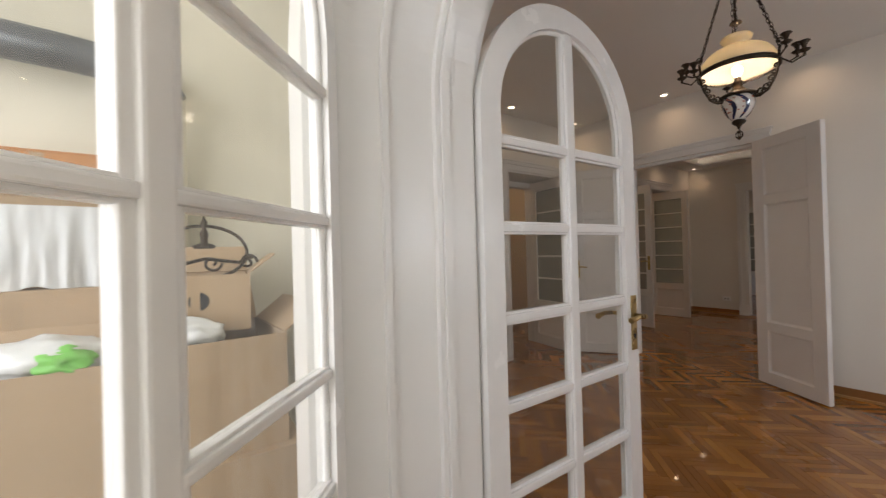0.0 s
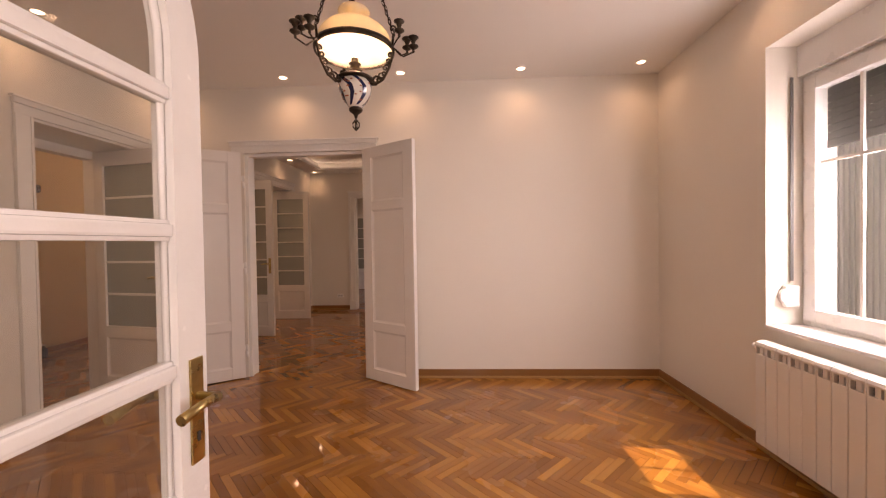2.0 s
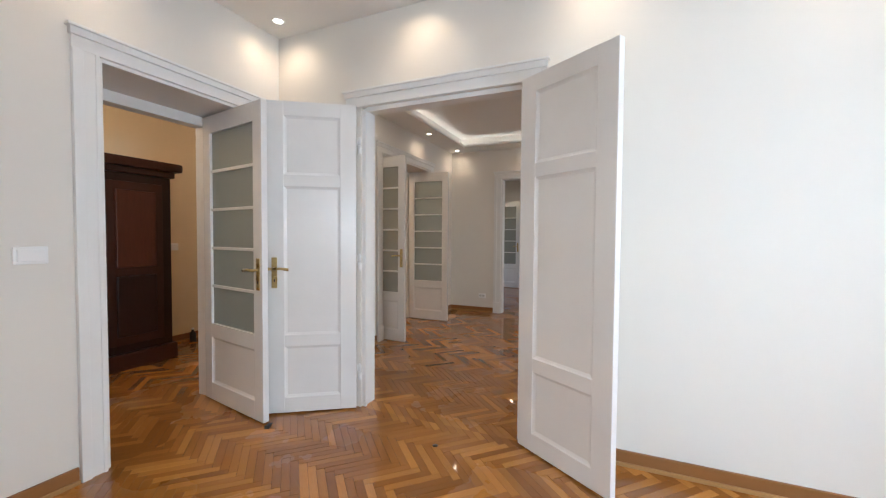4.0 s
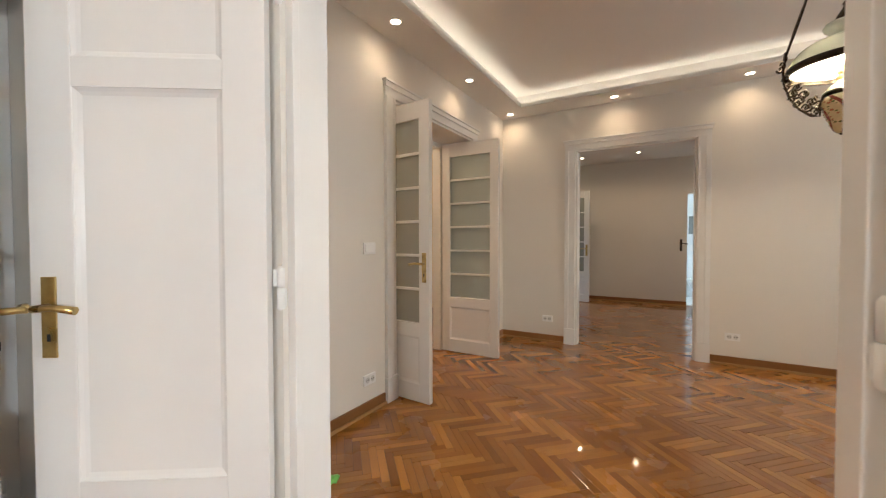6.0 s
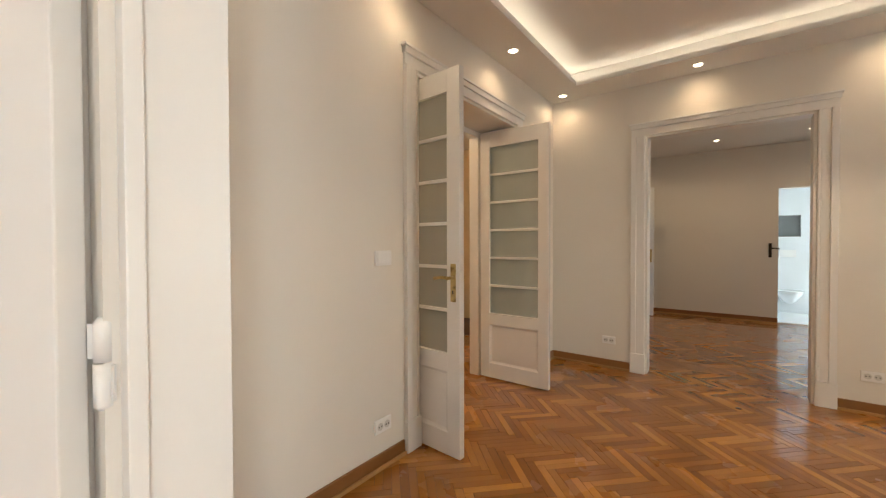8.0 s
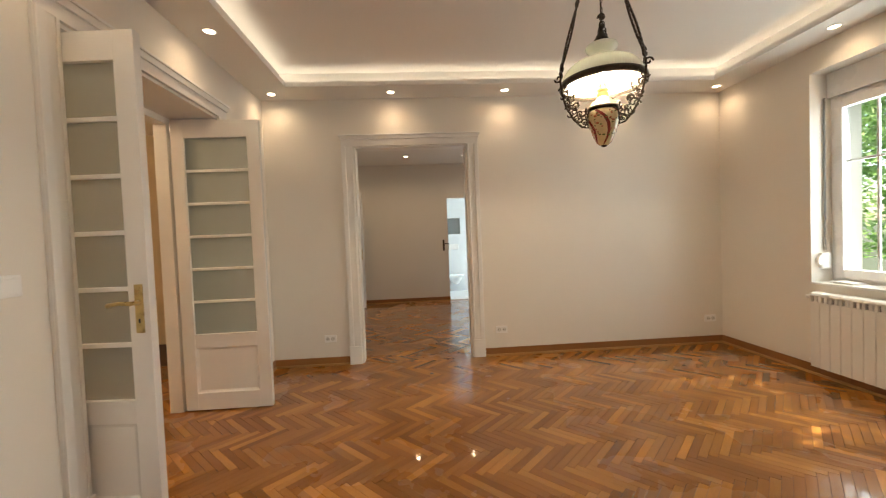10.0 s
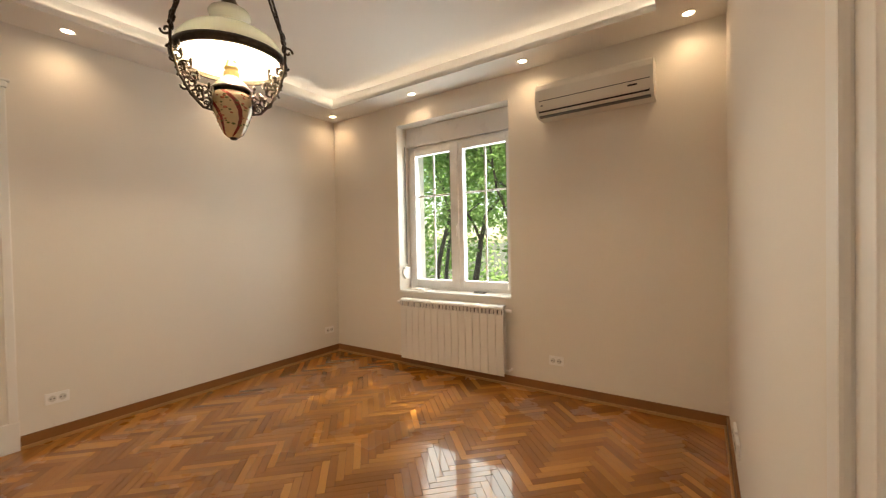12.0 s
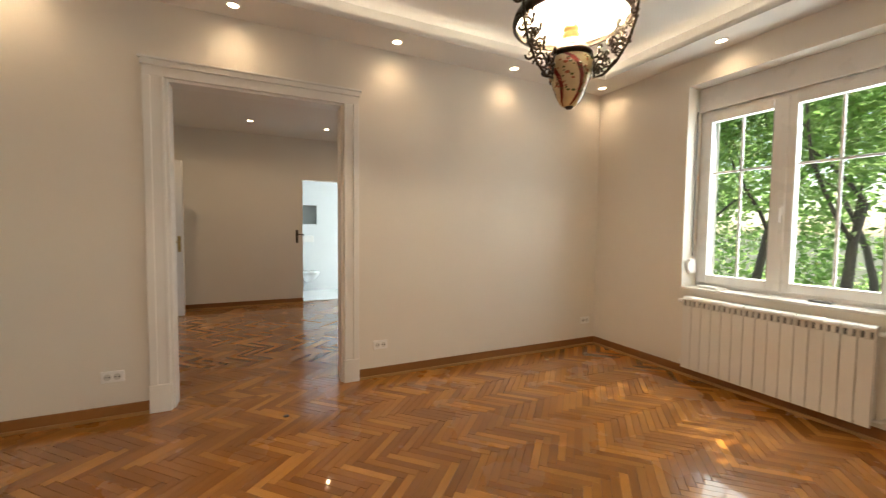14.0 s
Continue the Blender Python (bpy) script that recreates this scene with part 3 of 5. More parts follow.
def sunk_panel(t, x0, x1, z0, z1, thick, mat):
    """A field set back between the stiles, with a sloping moulding round it on both faces."""
    part("panel", block(x0 - 0.005, -0.008, z0 - 0.005, x1 + 0.005, 0.008, z1 + 0.005), mat, t)
    bm = bmesh.new()
    for s in (-1, 1):
        o = [(x0, z0), (x1, z0), (x1, z1), (x0, z1)]
        i = [(x0 + 0.02, z0 + 0.02), (x1 - 0.02, z0 + 0.02), (x1 - 0.02, z1 - 0.02), (x0 + 0.02, z1 - 0.02)]
        vo = [bm.verts.new((x, s * (thick / 2 - 0.004), z)) for x, z in o]
        vm = [bm.verts.new((x * 0.55 + u * 0.45, s * (thick / 2 - 0.009), z * 0.55 + w * 0.45)) for (x, z), (u, w) in zip(o, i)]
        vi = [bm.verts.new((x, s * 0.0079, z)) for x, z in i]
        for a, b in ((vo, vm), (vm, vi)):
            for k in range(4):
                bm.faces.new((a[k], a[(k + 1) % 4], b[(k + 1) % 4], b[k]))
    part("moulding", bm, mat, t)


def frame_mesh(width, height, thick, holes, z0=0.012):
    """Stiles and rails round the given holes (x0, x1, z0, z1), which stand in one column."""
    bm = bmesh.new()
    x0, x1 = holes[0][0], holes[0][1]
    box(bm, 0, -thick / 2, z0, x0, thick / 2, height, 0.003)
    box(bm, x1, -thick / 2, z0, width, thick / 2, height, 0.003)
    at = z0
    for a, b, lo, hi in holes:
        box(bm, x0, -thick / 2 + 0.0005, at, x1, thick / 2 - 0.0005, lo)
        at = hi
    box(bm, x0, -thick / 2 + 0.0005, at, x1, thick / 2 - 0.0005, height)
    return bm


def panel_door(name, width, height, m, label, lever_side=None, hinge_side=1):
    """A leaf with three sunk panels, hung at its local origin and reaching along +x."""
    t = thing(name, label, "door", m, kind="structure")
    thick, st = 0.042, 0.115
    holes = [(st, width - st, 0.12, 0.495), (st, width - st, 0.575, 1.65), (st, width - st, 1.73, height - 0.10)]
    part("leaf_frame", frame_mesh(width, height, thick, holes), LEAFPAINT, t)
    for x0, x1, z0, z1 in holes:
        sunk_panel(t, x0, x1, z0, z1, thick, LEAFPAINT)
    for z in (0.27, 1.10, 1.97):
        hinge(t, z, -hinge_side * 0.020, TRIM, -0.024)
    if lever_side:
        handle(t, width - 0.05, 1.06, thick / 2, -1)
        handle(t, width - 0.05, 1.06, -thick / 2, -1)
    return t


def glazed_door(name, width, height, m, label, panes, glass_mat, lever=True, hinge_side=1, stile=0.1):
    """A leaf with one column of panes above a sunk panel."""
    t = thing(name, label, "door", m, kind="structure")
    thick, st = 0.042, stile
    gz0, gz1 = 0.61, height - 0.13
    holes = [(st, width - st, 0.145, 0.505), (st, width - st, gz0, gz1)]
    part("leaf_frame", frame_mesh(width, height, thick, holes), LEAFPAINT, t)
    sunk_panel(t, st, width - st, 0.145, 0.505, thick, LEAFPAINT)
    step = (gz1 - gz0) / panes
    for k in range(panes):
        z0 = gz0 + k * step
        p = part("pane", block(st - 0.004, -0.002, z0 + 0.002, width - st + 0.004, 0.002, z0 + step - 0.002), glass_mat, t)
        p.visible_shadow = False
        if k:
            bm = bmesh.new()
            box(bm, st, -0.015, z0 - 0.011, width - st, 0.015, z0 + 0.011, 0.004)
            part("glazing_bar", bm, LEAFPAINT, t)
    for z in (0.28, 1.13, 1.98):
        hinge(t, z, hinge_side * 0.026)
    if lever:
        handle(t, width - 0.045, 1.06, thick / 2, -1)
        handle(t, width - 0.045, 1.06, -thick / 2, -1)
    return t


def heading(dx, dy):
    return math.degrees(math.atan2(dy, dx))


panel_door("door_1", 0.621, 2.25, pose(4.587, 2.763, 0, 0, 0, heading(-0.352, 0.526)), "white panelled door leaf standing open into the room", True, 1)
panel_door("door_2", 0.64, 2.25, pose(4.590, 1.525, 0, 0, 0, heading(-0.352, -0.53)), "white panelled double door leaf standing half open", None, -1)
glazed_door("door_3", 0.80, 2.205, pose(4.268, 3.96, 0, 0, 0, heading(-0.15, -0.812)), "white door with five ribbed glass panes, standing open", 5, FROST, True, 1, 0.105)
glazed_door("door_4", 0.66, 2.27, pose(6.365, 3.965, 0, 0, 0, heading(-0.05, -0.675)), "white narrow door leaf with six frosted panes, standing open", 6, FROST, True, -1, 0.095)
glazed_door("door_5", 0.665, 2.27, pose(7.628, 3.965, 0, 0, 0, heading(0.0, -0.675)), "white narrow door leaf with six frosted panes, standing open", 6, FROST, False, 1, 0.095)
glazed_door("door_6", 0.62, 2.19, pose(11.95, 3.76, 0, 0, 0, heading(-0.05, -0.61)), "white glazed door leaf standing open in the far room", 5, FROST, True, 1, 0.095)


def arched_door(name, width, m, label, hinge_side, lever, st_h=0.080, mx=0.423, lower=1.081, half=0.031, st_f=0.080):
    """An arched leaf with two columns of panes, hung at its local origin."""
    t = thing(name, label, "door", m, kind="structure")
    thick, slim = 0.045, (1.0 if lever else 0.72)
    mid, rad = width / 2, width / 2
    foot = 0.15
    gx0, gx1 = st_h, width - st_f
    gmid, grad = (gx0 + gx1) / 2, (gx1 - gx0) / 2
    outer = [(0, 0.012), (width, 0.012)] + [(mid + rad * math.cos(math.pi * k / 48), SPRING + rad * math.sin(math.pi * k / 48)) for k in range(49)]
    # ring between the outer outline and the glass opening
    inner = [(gx0, foot), (gx1, foot)] + [(gmid + grad * math.cos(math.pi * k / 48), SPRING + grad * math.sin(math.pi * k / 48)) for k in range(49)]
    bm = bmesh.new()
    for s in (-1, 1):
        vo = [bm.verts.new((x, s * thick / 2, z)) for x, z in outer]
        vi = [bm.verts.new((x, s * thick / 2, z)) for x, z in inner]
        for k in range(len(vo)):
            j = (k + 1) % len(vo)
            bm.faces.new((vo[k], vo[j], vi[j], vi[k]))
        if s < 0:
            back = vo, vi
    for (a, b) in ((back[0], vo), (back[1], vi)):
        for k in range(len(a)):
            j = (k + 1) % len(a)
            bm.faces.new((a[k], a[j], b[j], b[k]))
    part("leaf_frame", bm, CHIPPED, t)
    # inner bead of the opening
    bead = [(gx0 + 0.004, foot + 0.004), (gx1 - 0.004, foot + 0.004)] + [(gmid + (grad - 0.004) * math.cos(math.pi * k / 24), SPRING + (grad - 0.004) * math.sin(math.pi * k / 24)) for k in range(25)]
    part("glazing_bead", tube([(x, 0, z) for x, z in bead], 0.009, sides=8, closed=True), CHIPPED, t)
    bm = block(mx - half, -0.012, foot, mx + half, 0.012, SPRING + grad - 0.004, 0.004)
    box(bm, mx - 0.022, -0.021, foot, mx + 0.022, 0.021, SPRING + grad - 0.004, 0.006)
    part("mullion", bm, CHIPPED, t)
    rows = [0.27, 0.54, 0.81, lower, 1.362, 1.632]
    for z in rows:
        for a, b in ((gx0, mx - 0.021), (mx + 0.021, gx1)):
            bm = bmesh.new()
            box(bm, a, -0.011, z - slim * 0.021, b, 0.011, z + slim * 0.021, 0.003)
            box(bm, a, -0.0195, z - slim * 0.013, b, 0.0195, z + slim * 0.013, 0.005)
            part("glazing_bar", bm, CHIPPED, t)
    edges = [foot] + rows + [None]
    for k in range(len(edges) - 1):
        for a, b in ((gx0, mx), (mx, gx1)):
            if edges[k + 1] is not None:
                p = part("pane", block(a + 0.002, -0.0015, edges[k], b - 0.002, 0.0015, edges[k + 1]), DUSTY, t)
            else:
                z0 = edges[k]
                arcpts = [(gmid + grad * math.cos(q * math.pi / 32), SPRING + grad * math.sin(q * math.pi / 32)) for q in range(33)]
                pts = [(x, z) for x, z in arcpts if (x <= b if a == gx0 else x >= a)]
                top = SPRING + math.sqrt(max(0, grad ** 2 - (mx - gmid) ** 2))
                if a == gx0:
                    pts = [(gx0, z0), (mx, z0), (mx, top)] + pts
                else:
                    pts = [(mx, z0), (gx1, z0)] + pts + [(mx, top)]
                p = part("pane", extrude_outline(pts, 0.003, lambda u, v, d: (u, d - 0.0015, v)), DUSTY, t)
            p.visible_shadow = False
    for z in (0.35, 0.80, 1.62) if lever else ():
        hinge(t, z, hinge_side * 0.028, STEEL)
    if lever:
        handle(t, width - 0.036, 1.015, -thick / 2, -1)
        handle(t, width - 0.036, 1.015, thick / 2, -1)
    return t


arched_door("door_7", 0.830, pose(0.808, 1.180, 0, 0, 0, -1.0), "white arched french door with small panes, standing open", 1, True)
arched_door("door_8", 0.90, pose(0.352, 1.160, 0, 0, 0, heading(-0.70, -0.714)), "white arched outer french door, ajar on the loggia", 1, False, 0.045, 0.456, 1.045, 0.040, 0.09)
# lever of the bathroom's sliding door
t = thing("lever_handle", "dark lever handle on a backplate beside the bathroom doorway", "door handle", pose(C_E, 1.60, 0, 0, 0, -90))
handle(t, 0, 1.16, -0.001, 1, BRONZE)

# ---- windows ----


def sash(t, x0, x1, z0, z1, y, swing=None):
    """One casement: frame, clear pane and a cross of thin bars."""
    s = part("sash", bmesh.new(), UPVC, t)
    bm = bmesh.new()
    f = 0.075
    for a in ((x0, z0, x0 + f, z1), (x1 - f, z0, x1, z1), (x0 + f, z0, x1 - f, z0 + f), (x0 + f, z1 - f, x1 - f, z1)):
        box(bm, a[0], y - 0.03, a[1], a[2], y + 0.04, a[3], 0.006)
    me = mesh_of("sash", bm, UPVC)
    s.data = me
    p = part("pane", block(x0 + f - 0.005, y - 0.004, z0 + f - 0.005, x1 - f + 0.005, y + 0.004, z1 - f + 0.005), CLEAR, s)
    p.visible_shadow = False
    g0, g1 = z0 + f, z1 - f
    zb = g1 - (g1 - g0) * 0.33
    xm = (x0 + x1) / 2
    part("glazing_bar", block(x0 + f, y - 0.008, zb - 0.009, x1 - f, y + 0.009, zb + 0.009, 0.003), UPVC, s)
    part("glazing_bar", block(xm - 0.009, y - 0.007, g0, xm + 0.009, y + 0.008, g1, 0.003), UPVC, s)
    part("gasket", block(x0 + f - 0.003, y + 0.036, z0 + f - 0.003, x0 + f, y + 0.0405, z1 - f), DARKGREY, s)


def window(name, x0, x1, z0, ztop, box_low, y, niche_y, label):
    """A two-leaved plastic window in its niche, with a shutter box above and a sill board."""
    t = thing(name, label, "window", kind="structure")
    fz0, fz1 = z0 + 0.02, box_low
    bm = bmesh.new()
    w = 0.045
    for a in ((x0, fz0, x0 + w, fz1), (x1 - w, fz0, x1, fz1), (x0 + w, fz0, x1 - w, fz0 + w), (x0 + w, fz1 - w, x1 - w, fz1)):
        box(bm, a[0], y - 0.05, a[1], a[2], y + 0.02, a[3], 0.005)
    part("window_frame", bm, UPVC, t)
    mid = (x0 + x1) / 2
    sash(t, x0 + 0.03, mid + 0.012, fz0 + 0.03, fz1 - 0.03, y)
    sash(t, mid - 0.012 + 0.026, x1 - 0.03, fz0 + 0.03, fz1 - 0.03, y)
    part("meeting_strip", block(mid - 0.012, y + 0.038, fz0 + 0.035, mid + 0.03, y + 0.052, fz1 - 0.035, 0.005), UPVC, t)
    bm = block(mid - 0.004, y + 0.05, 1.40, mid + 0.022, y + 0.062, 1.48, 0.004)
    box(bm, mid + 0.001, y + 0.062, 1.35, mid + 0.017, y + 0.08, 1.46, 0.005)
    part("window_handle", bm, PLASTIC, t)
    part("shutter_box", block(x0, y - 0.16, box_low, x1, y + 0.055, ztop, 0.004), UPVC, t)
    bm = block(x0 - 0.0, y + 0.01, z0 - 0.0, x1 + 0.0, niche_y + 0.012, z0 + 0.02, 0.006)
    part("window_sill", bm, UPVC, t)
    # strap and winder on the far reveal
    wb = block(x1 - 0.034, y + 0.060, z0 + 0.13, x1 - 0.0005, y + 0.150, z0 + 0.265, 0.014)
    tube([(x1 - 0.030, y + 0.118, z0 + 0.198), (x1 - 0.002, y + 0.118, z0 + 0.198)], 0.054, wb, 24)
    wd = part("strap_winder", wb, PLASTIC, t)
    part("strap", block(x1 - 0.016, y + 0.088, z0 + 0.29, x1 - 0.012, y + 0.104, box_low, 0.0), DARKGREY, wd)
    return t


wa = window("window_1", WIN_A[0], WIN_A[1], 0.77, 2.49, 2.30, -1.54, A_S, "white plastic window with its roller shutter half down")
wb_ = window("window_2", WIN_B[0], WIN_B[1], 0.77, 2.54, 2.335, -1.46, B_S, "white plastic window with glazing bars, view of trees")
window("window_3", WIN_C[0], WIN_C[1], 0.80, 2.50, 2.30, -1.50, B_S, "white plastic window of the far room")
slat = block(WIN_A[0] + 0.02, -1.658, 0, WIN_A[1] - 0.02, -1.646, 0.0405, 0.003)
bx = WIN_A[0] + 0.02
while bx < WIN_A[1] - 0.06:
    box(slat, bx, -1.654, 0.039, bx + 0.040, -1.650, 0.046)
    bx += 0.058
slat_me = mesh_of("slat", slat, SHUTTER)
z = 2.27
while z > 1.87:
    s = new("slat", slat_me)
    s.parent = wa
    s.location = (0, 0, z)
    z -= 0.0445
part("shutter_end_bar", block(WIN_A[0] + 0.02, -1.662, z - 0.005, WIN_A[1] - 0.02, -1.642, z + 0.043, 0.004), SHUTTER, wa)

# ---- fixtures ----


def radiator(x0, x1, z0, z1, y, count, label):
    """A ribbed aluminium radiator: each section has a flat face, a slot with its shade put in as a dark block, and a
    rounded top.
    """
    t = thing("radiator", label, "radiator")
    step = (x1 - x0) / count
    bm = bmesh.new()
    h = z1 - z0
    box(bm, 0.0018, 0.060, 0.0, step - 0.0018, 0.072, h - 0.078, 0.004)
    box(bm, step / 2 - 0.012, 0.0, 0.01, step / 2 + 0.012, 0.064, h - 0.02)
    box(bm, 0.004, 0.0, 0.02, step - 0.004, 0.008, h - 0.05, 0.002)
    box(bm, 0.0018, 0.050, h - 0.080, 0.010, 0.071, h - 0.03, 0.002)
    box(bm, step - 0.010, 0.050, h - 0.080, step - 0.0018, 0.071, h - 0.03, 0.002)
    top = [(0.0, -0.010), (0.074, -0.034), (0.076, -0.024), (0.068, -0.010), (0.045, -0.001), (0.02, 0.0), (0.0, -0.002)]
    extrude_outline([(a, b + h) for a, b in top], step - 0.004, lambda u, v, d: (0.002 + d, u, v), bm)
    rib = mesh_of("section", bm, RADWHITE)
    # Dark block whose colour stands for the shade inside the slot.
    vent_shade = mesh_of("vent_shade", block(0.009, 0.03, h - 0.079, step - 0.009, 0.050, h - 0.030), DARKGREY)
    for k in range(count):
        o = new("section", rib)
        o.parent, o.location = t, (x0 + k * step, y, z0)
        v = new("vent_shade", vent_shade)
        v.parent, v.location = o, (0, 0, 0)
    for xx, s in ((x0, -1), (x1, 1)):
        bm = tube([(xx + s * 0.0, y + 0.035, z1 - 0.045), (xx + s * 0.03, y + 0.035, z1 - 0.045)], 0.014, sides=12)
        tube([(xx + s * 0.03, y + 0.035, z1 - 0.045), (xx + s * 0.06, y + 0.035, z1 - 0.045)], [0.018, 0.014], bm, sides=12)
        part("valve", bm, PLASTIC, t)
        bm = tube([(xx, y + 0.035, z0 + 0.045), (xx + s * 0.03, y + 0.035, z0 + 0.045), (xx + s * 0.03, y + 0.01, z0 + 0.045), (xx + s * 0.03, y - 0.07, z0 + 0.045)], 0.010, sides=10)
        part("pipe", bm, PLASTIC, t)
    return t


radiator(6.34, 7.51, 0.10, 0.72, B_S + 0.04, 15, "white ribbed aluminium radiator under the window")
radiator(2.03, 3.245, 0.09, 0.71, A_S + 0.04, 15, "white ribbed aluminium radiator under the shuttered window")


def outlet(m, label="white double wall socket", kind_="socket"):
    """Faceplate in local xz, facing local -y."""
    t = thing("wall_socket" if kind_ == "socket" else "light_switch", label, kind_, m)
    if kind_ == "socket":
        part("faceplate", block(-0.062, -0.015, -0.038, 0.062, 0.0, 0.038, 0.005), PLASTIC, t)
        for cx in (-0.026, 0.026):
            r = part("socket_well", tube([(cx, -0.0165, 0), (cx, -0.006, 0)], 0.021, sides=20), plain_cache("socket_grey", (0.66, 0.65, 0.62), 0.4), t)
            for dx in (-0.0095, 0.0095):
                part("pin_hole", tube([(cx + dx, -0.0178, 0), (cx + dx, -0.010, 0)], 0.0042, sides=8), DARKSLOT, r)
    else:
        part("faceplate", block(-0.062, -0.013, -0.042, 0.062, 0.0, 0.042, 0.005), PLASTIC, t)
        part("rocker", block(-0.050, -0.018, -0.030, 0.050, -0.010, 0.030, 0.004), PLASTIC, t)
    return t


cache = {}


def plain_cache(name, colour, rough):
    if name not in cache:
        cache[name] = plain(name, colour, rough)
    return cache[name]


EASTW, NORTHW, SOUTHW, WESTW = -90, 0, 180, 90
for y in (3.057, 1.243, -1.10):
    outlet(pose(B_E, y, 0.28, 0, 0, EASTW))
outlet(pose(6.003, B_N, 0.24, 0, 0, NORTHW))
outlet(pose(5.91, B_S, 0.28, 0, 0, SOUTHW))
outlet(pose(B_W, -0.35, 0.28, 0, 0, WESTW))
outlet(pose(B_W, -0.50, 0.28, 0, 0, WESTW))
outlet(pose(6.013, B_N, 1.177, 0, 0, NORTHW), "white wide rocker light switch", "switch")
outlet(pose(3.10, A_N, 1.195, 0, 0, NORTHW), "white wide rocker light switch", "switch")
outlet(pose(5.15, HALL_N, 1.15, 0, 0, NORTHW), "white light switch on the hall wall", "switch")


def downlight(x, y, z, watts=7.0, cone=150):
    """A recessed ceiling light: a white bezel, a glowing lens and the beam."""
    t = thing("downlight", "small round recessed ceiling light, switched on", "ceiling light", pose(x, y, z), "recessed ceiling lights")
    part("bezel", lathe([(0.033, -0.001), (0.036, -0.006), (0.044, -0.005), (0.046, 0.0)], 24), PLASTIC, t)
    part("lens", lathe([(0.0, -0.002), (0.034, -0.002)], 24), SPOTGLOW, t)
    lamp_spot((x, y, z - 0.012), watts, cone=cone)


A_SPOT = 3.6
for x, y in ((4.41, 3.34), (4.41, 2.23), (4.40, 1.12), (4.40, 0.02), (4.36, -1.03), (3.28, 3.36), (2.15, 3.36), (1.05, 3.34), (1.05, 2.2), (3.25, -1.05), (2.1, -1.05), (1.05, -1.05)):
    downlight(x, y, A_CEIL, A_SPOT)
for x, y in ((8.41, 3.47), (8.41, 2.31), (8.41, 1.16), (8.41, 0.03), (8.41, -1.08), (7.26, -1.09), (6.10, -1.08), (4.95, -1.09), (7.25, 3.45), (6.09, 3.45), (4.97, 3.45), (4.97, 2.3), (4.97, 1.15), (4.97, 0.0)):
    downlight(x, y, B_CEIL, 2.0)
for x, y in ((11.55, 3.22), (11.55, 2.27), (11.55, 1.23), (9.5, 2.27)):
    downlight(x, y, C_CEIL, 5.2)
# Fill lights added to brighten the hall; no fitting is built there.
lamp_point("hall_fill", (3.4, 4.9, 2.5), 10, WARM, 0.08)
lamp_point("hall_fill", (7.0, 4.95, 2.5), 10, WARM, 0.08)

# ---- pendant lamps ----


def ring_points(r, z, n=48):
    return [(r * math.cos(2 * math.pi * k / n), r * math.sin(2 * math.pi * k / n), z) for k in range(n)]


def chain(p, q, link=0.030, wire=0.0022, wide=0.006):
    """Oval links, each turned a quarter against the last."""
    p, q = Vector(p), Vector(q)
    d = (q - p)
    n = max(2, int(d.length / (link * 0.8)))
    d.normalize()
    s = d.cross(Vector((0, 0, 1)))
    s = s.normalized() if s.length > 0.01 else Vector((1, 0, 0))
    t = s.cross(d)
    bm = bmesh.new()
    for k in range(n):
        c = p.lerp(q, (k + 0.5) / n)
        w = s if k % 2 else t
        pts = [c + d * (link * 0.55 * math.cos(a)) + w * (wide * math.sin(a)) for a in [2 * math.pi * j / 8 for j in range(8)]]
        tube(pts, wire, bm, 5, True)
    return bm


def spiral(centre, u, v, r0, turns, hand, n=14):
    """A curl in the plane of u and v."""
    out = []
    for k in range(n + 1):
        a = hand * turns * 2 * math.pi * k / n
        r = r0 * (1 - 0.8 * k / n)
        out.append(Vector(centre) + u * (r * math.cos(a)) + v * (r * math.sin(a)))
    return out


def scroll_arm(angle, line, curls, thick=0.005):
    """A cast arm in an upright plane at the angle: its line of (radius, height), and curls (radius, height, size, hand)."""
    u = Vector((math.cos(radians(angle)), math.sin(radians(angle)), 0))
    v = Vector((0, 0, 1))
    bm = tube([u * r + v * z for r, z in line], thick, sides=7)
    for r, z, size, hand in curls:
        tube(spiral(u * r + v * z, u, v, size, 1.15, hand), [thick * 0.85] * 8 + [thick * 0.6] * 7, bm, 6)
    return bm


def shade_mesh(r, z0, z_neck, z_top, neck):
    """An open milk glass dome with a bulged chimney collar, with a wall thickness."""
    outer = [(r, z0)]
    for k in range(1, 13):
        a = math.pi / 2 * k / 12
        outer.append((neck + (r - neck) * math.cos(a) ** 0.92, z0 + (z_neck - z0) * math.sin(a)))
    h = z_top - z_neck
    outer += [(neck * 0.86, z_neck + h * 0.10), (neck * 0.82, z_neck + h * 0.28), (neck * 1.0, z_neck + h * 0.48), (neck * 1.28, z_neck + h * 0.66), (neck * 1.34, z_neck + h * 0.82), (neck * 1.22, z_neck + h * 0.96), (neck * 1.05, z_top)]
    inner = [(max(a - 0.004, 0.01), b - 0.001) for a, b in reversed(outer)]
    return lathe(outer + inner + [outer[0]], 40)


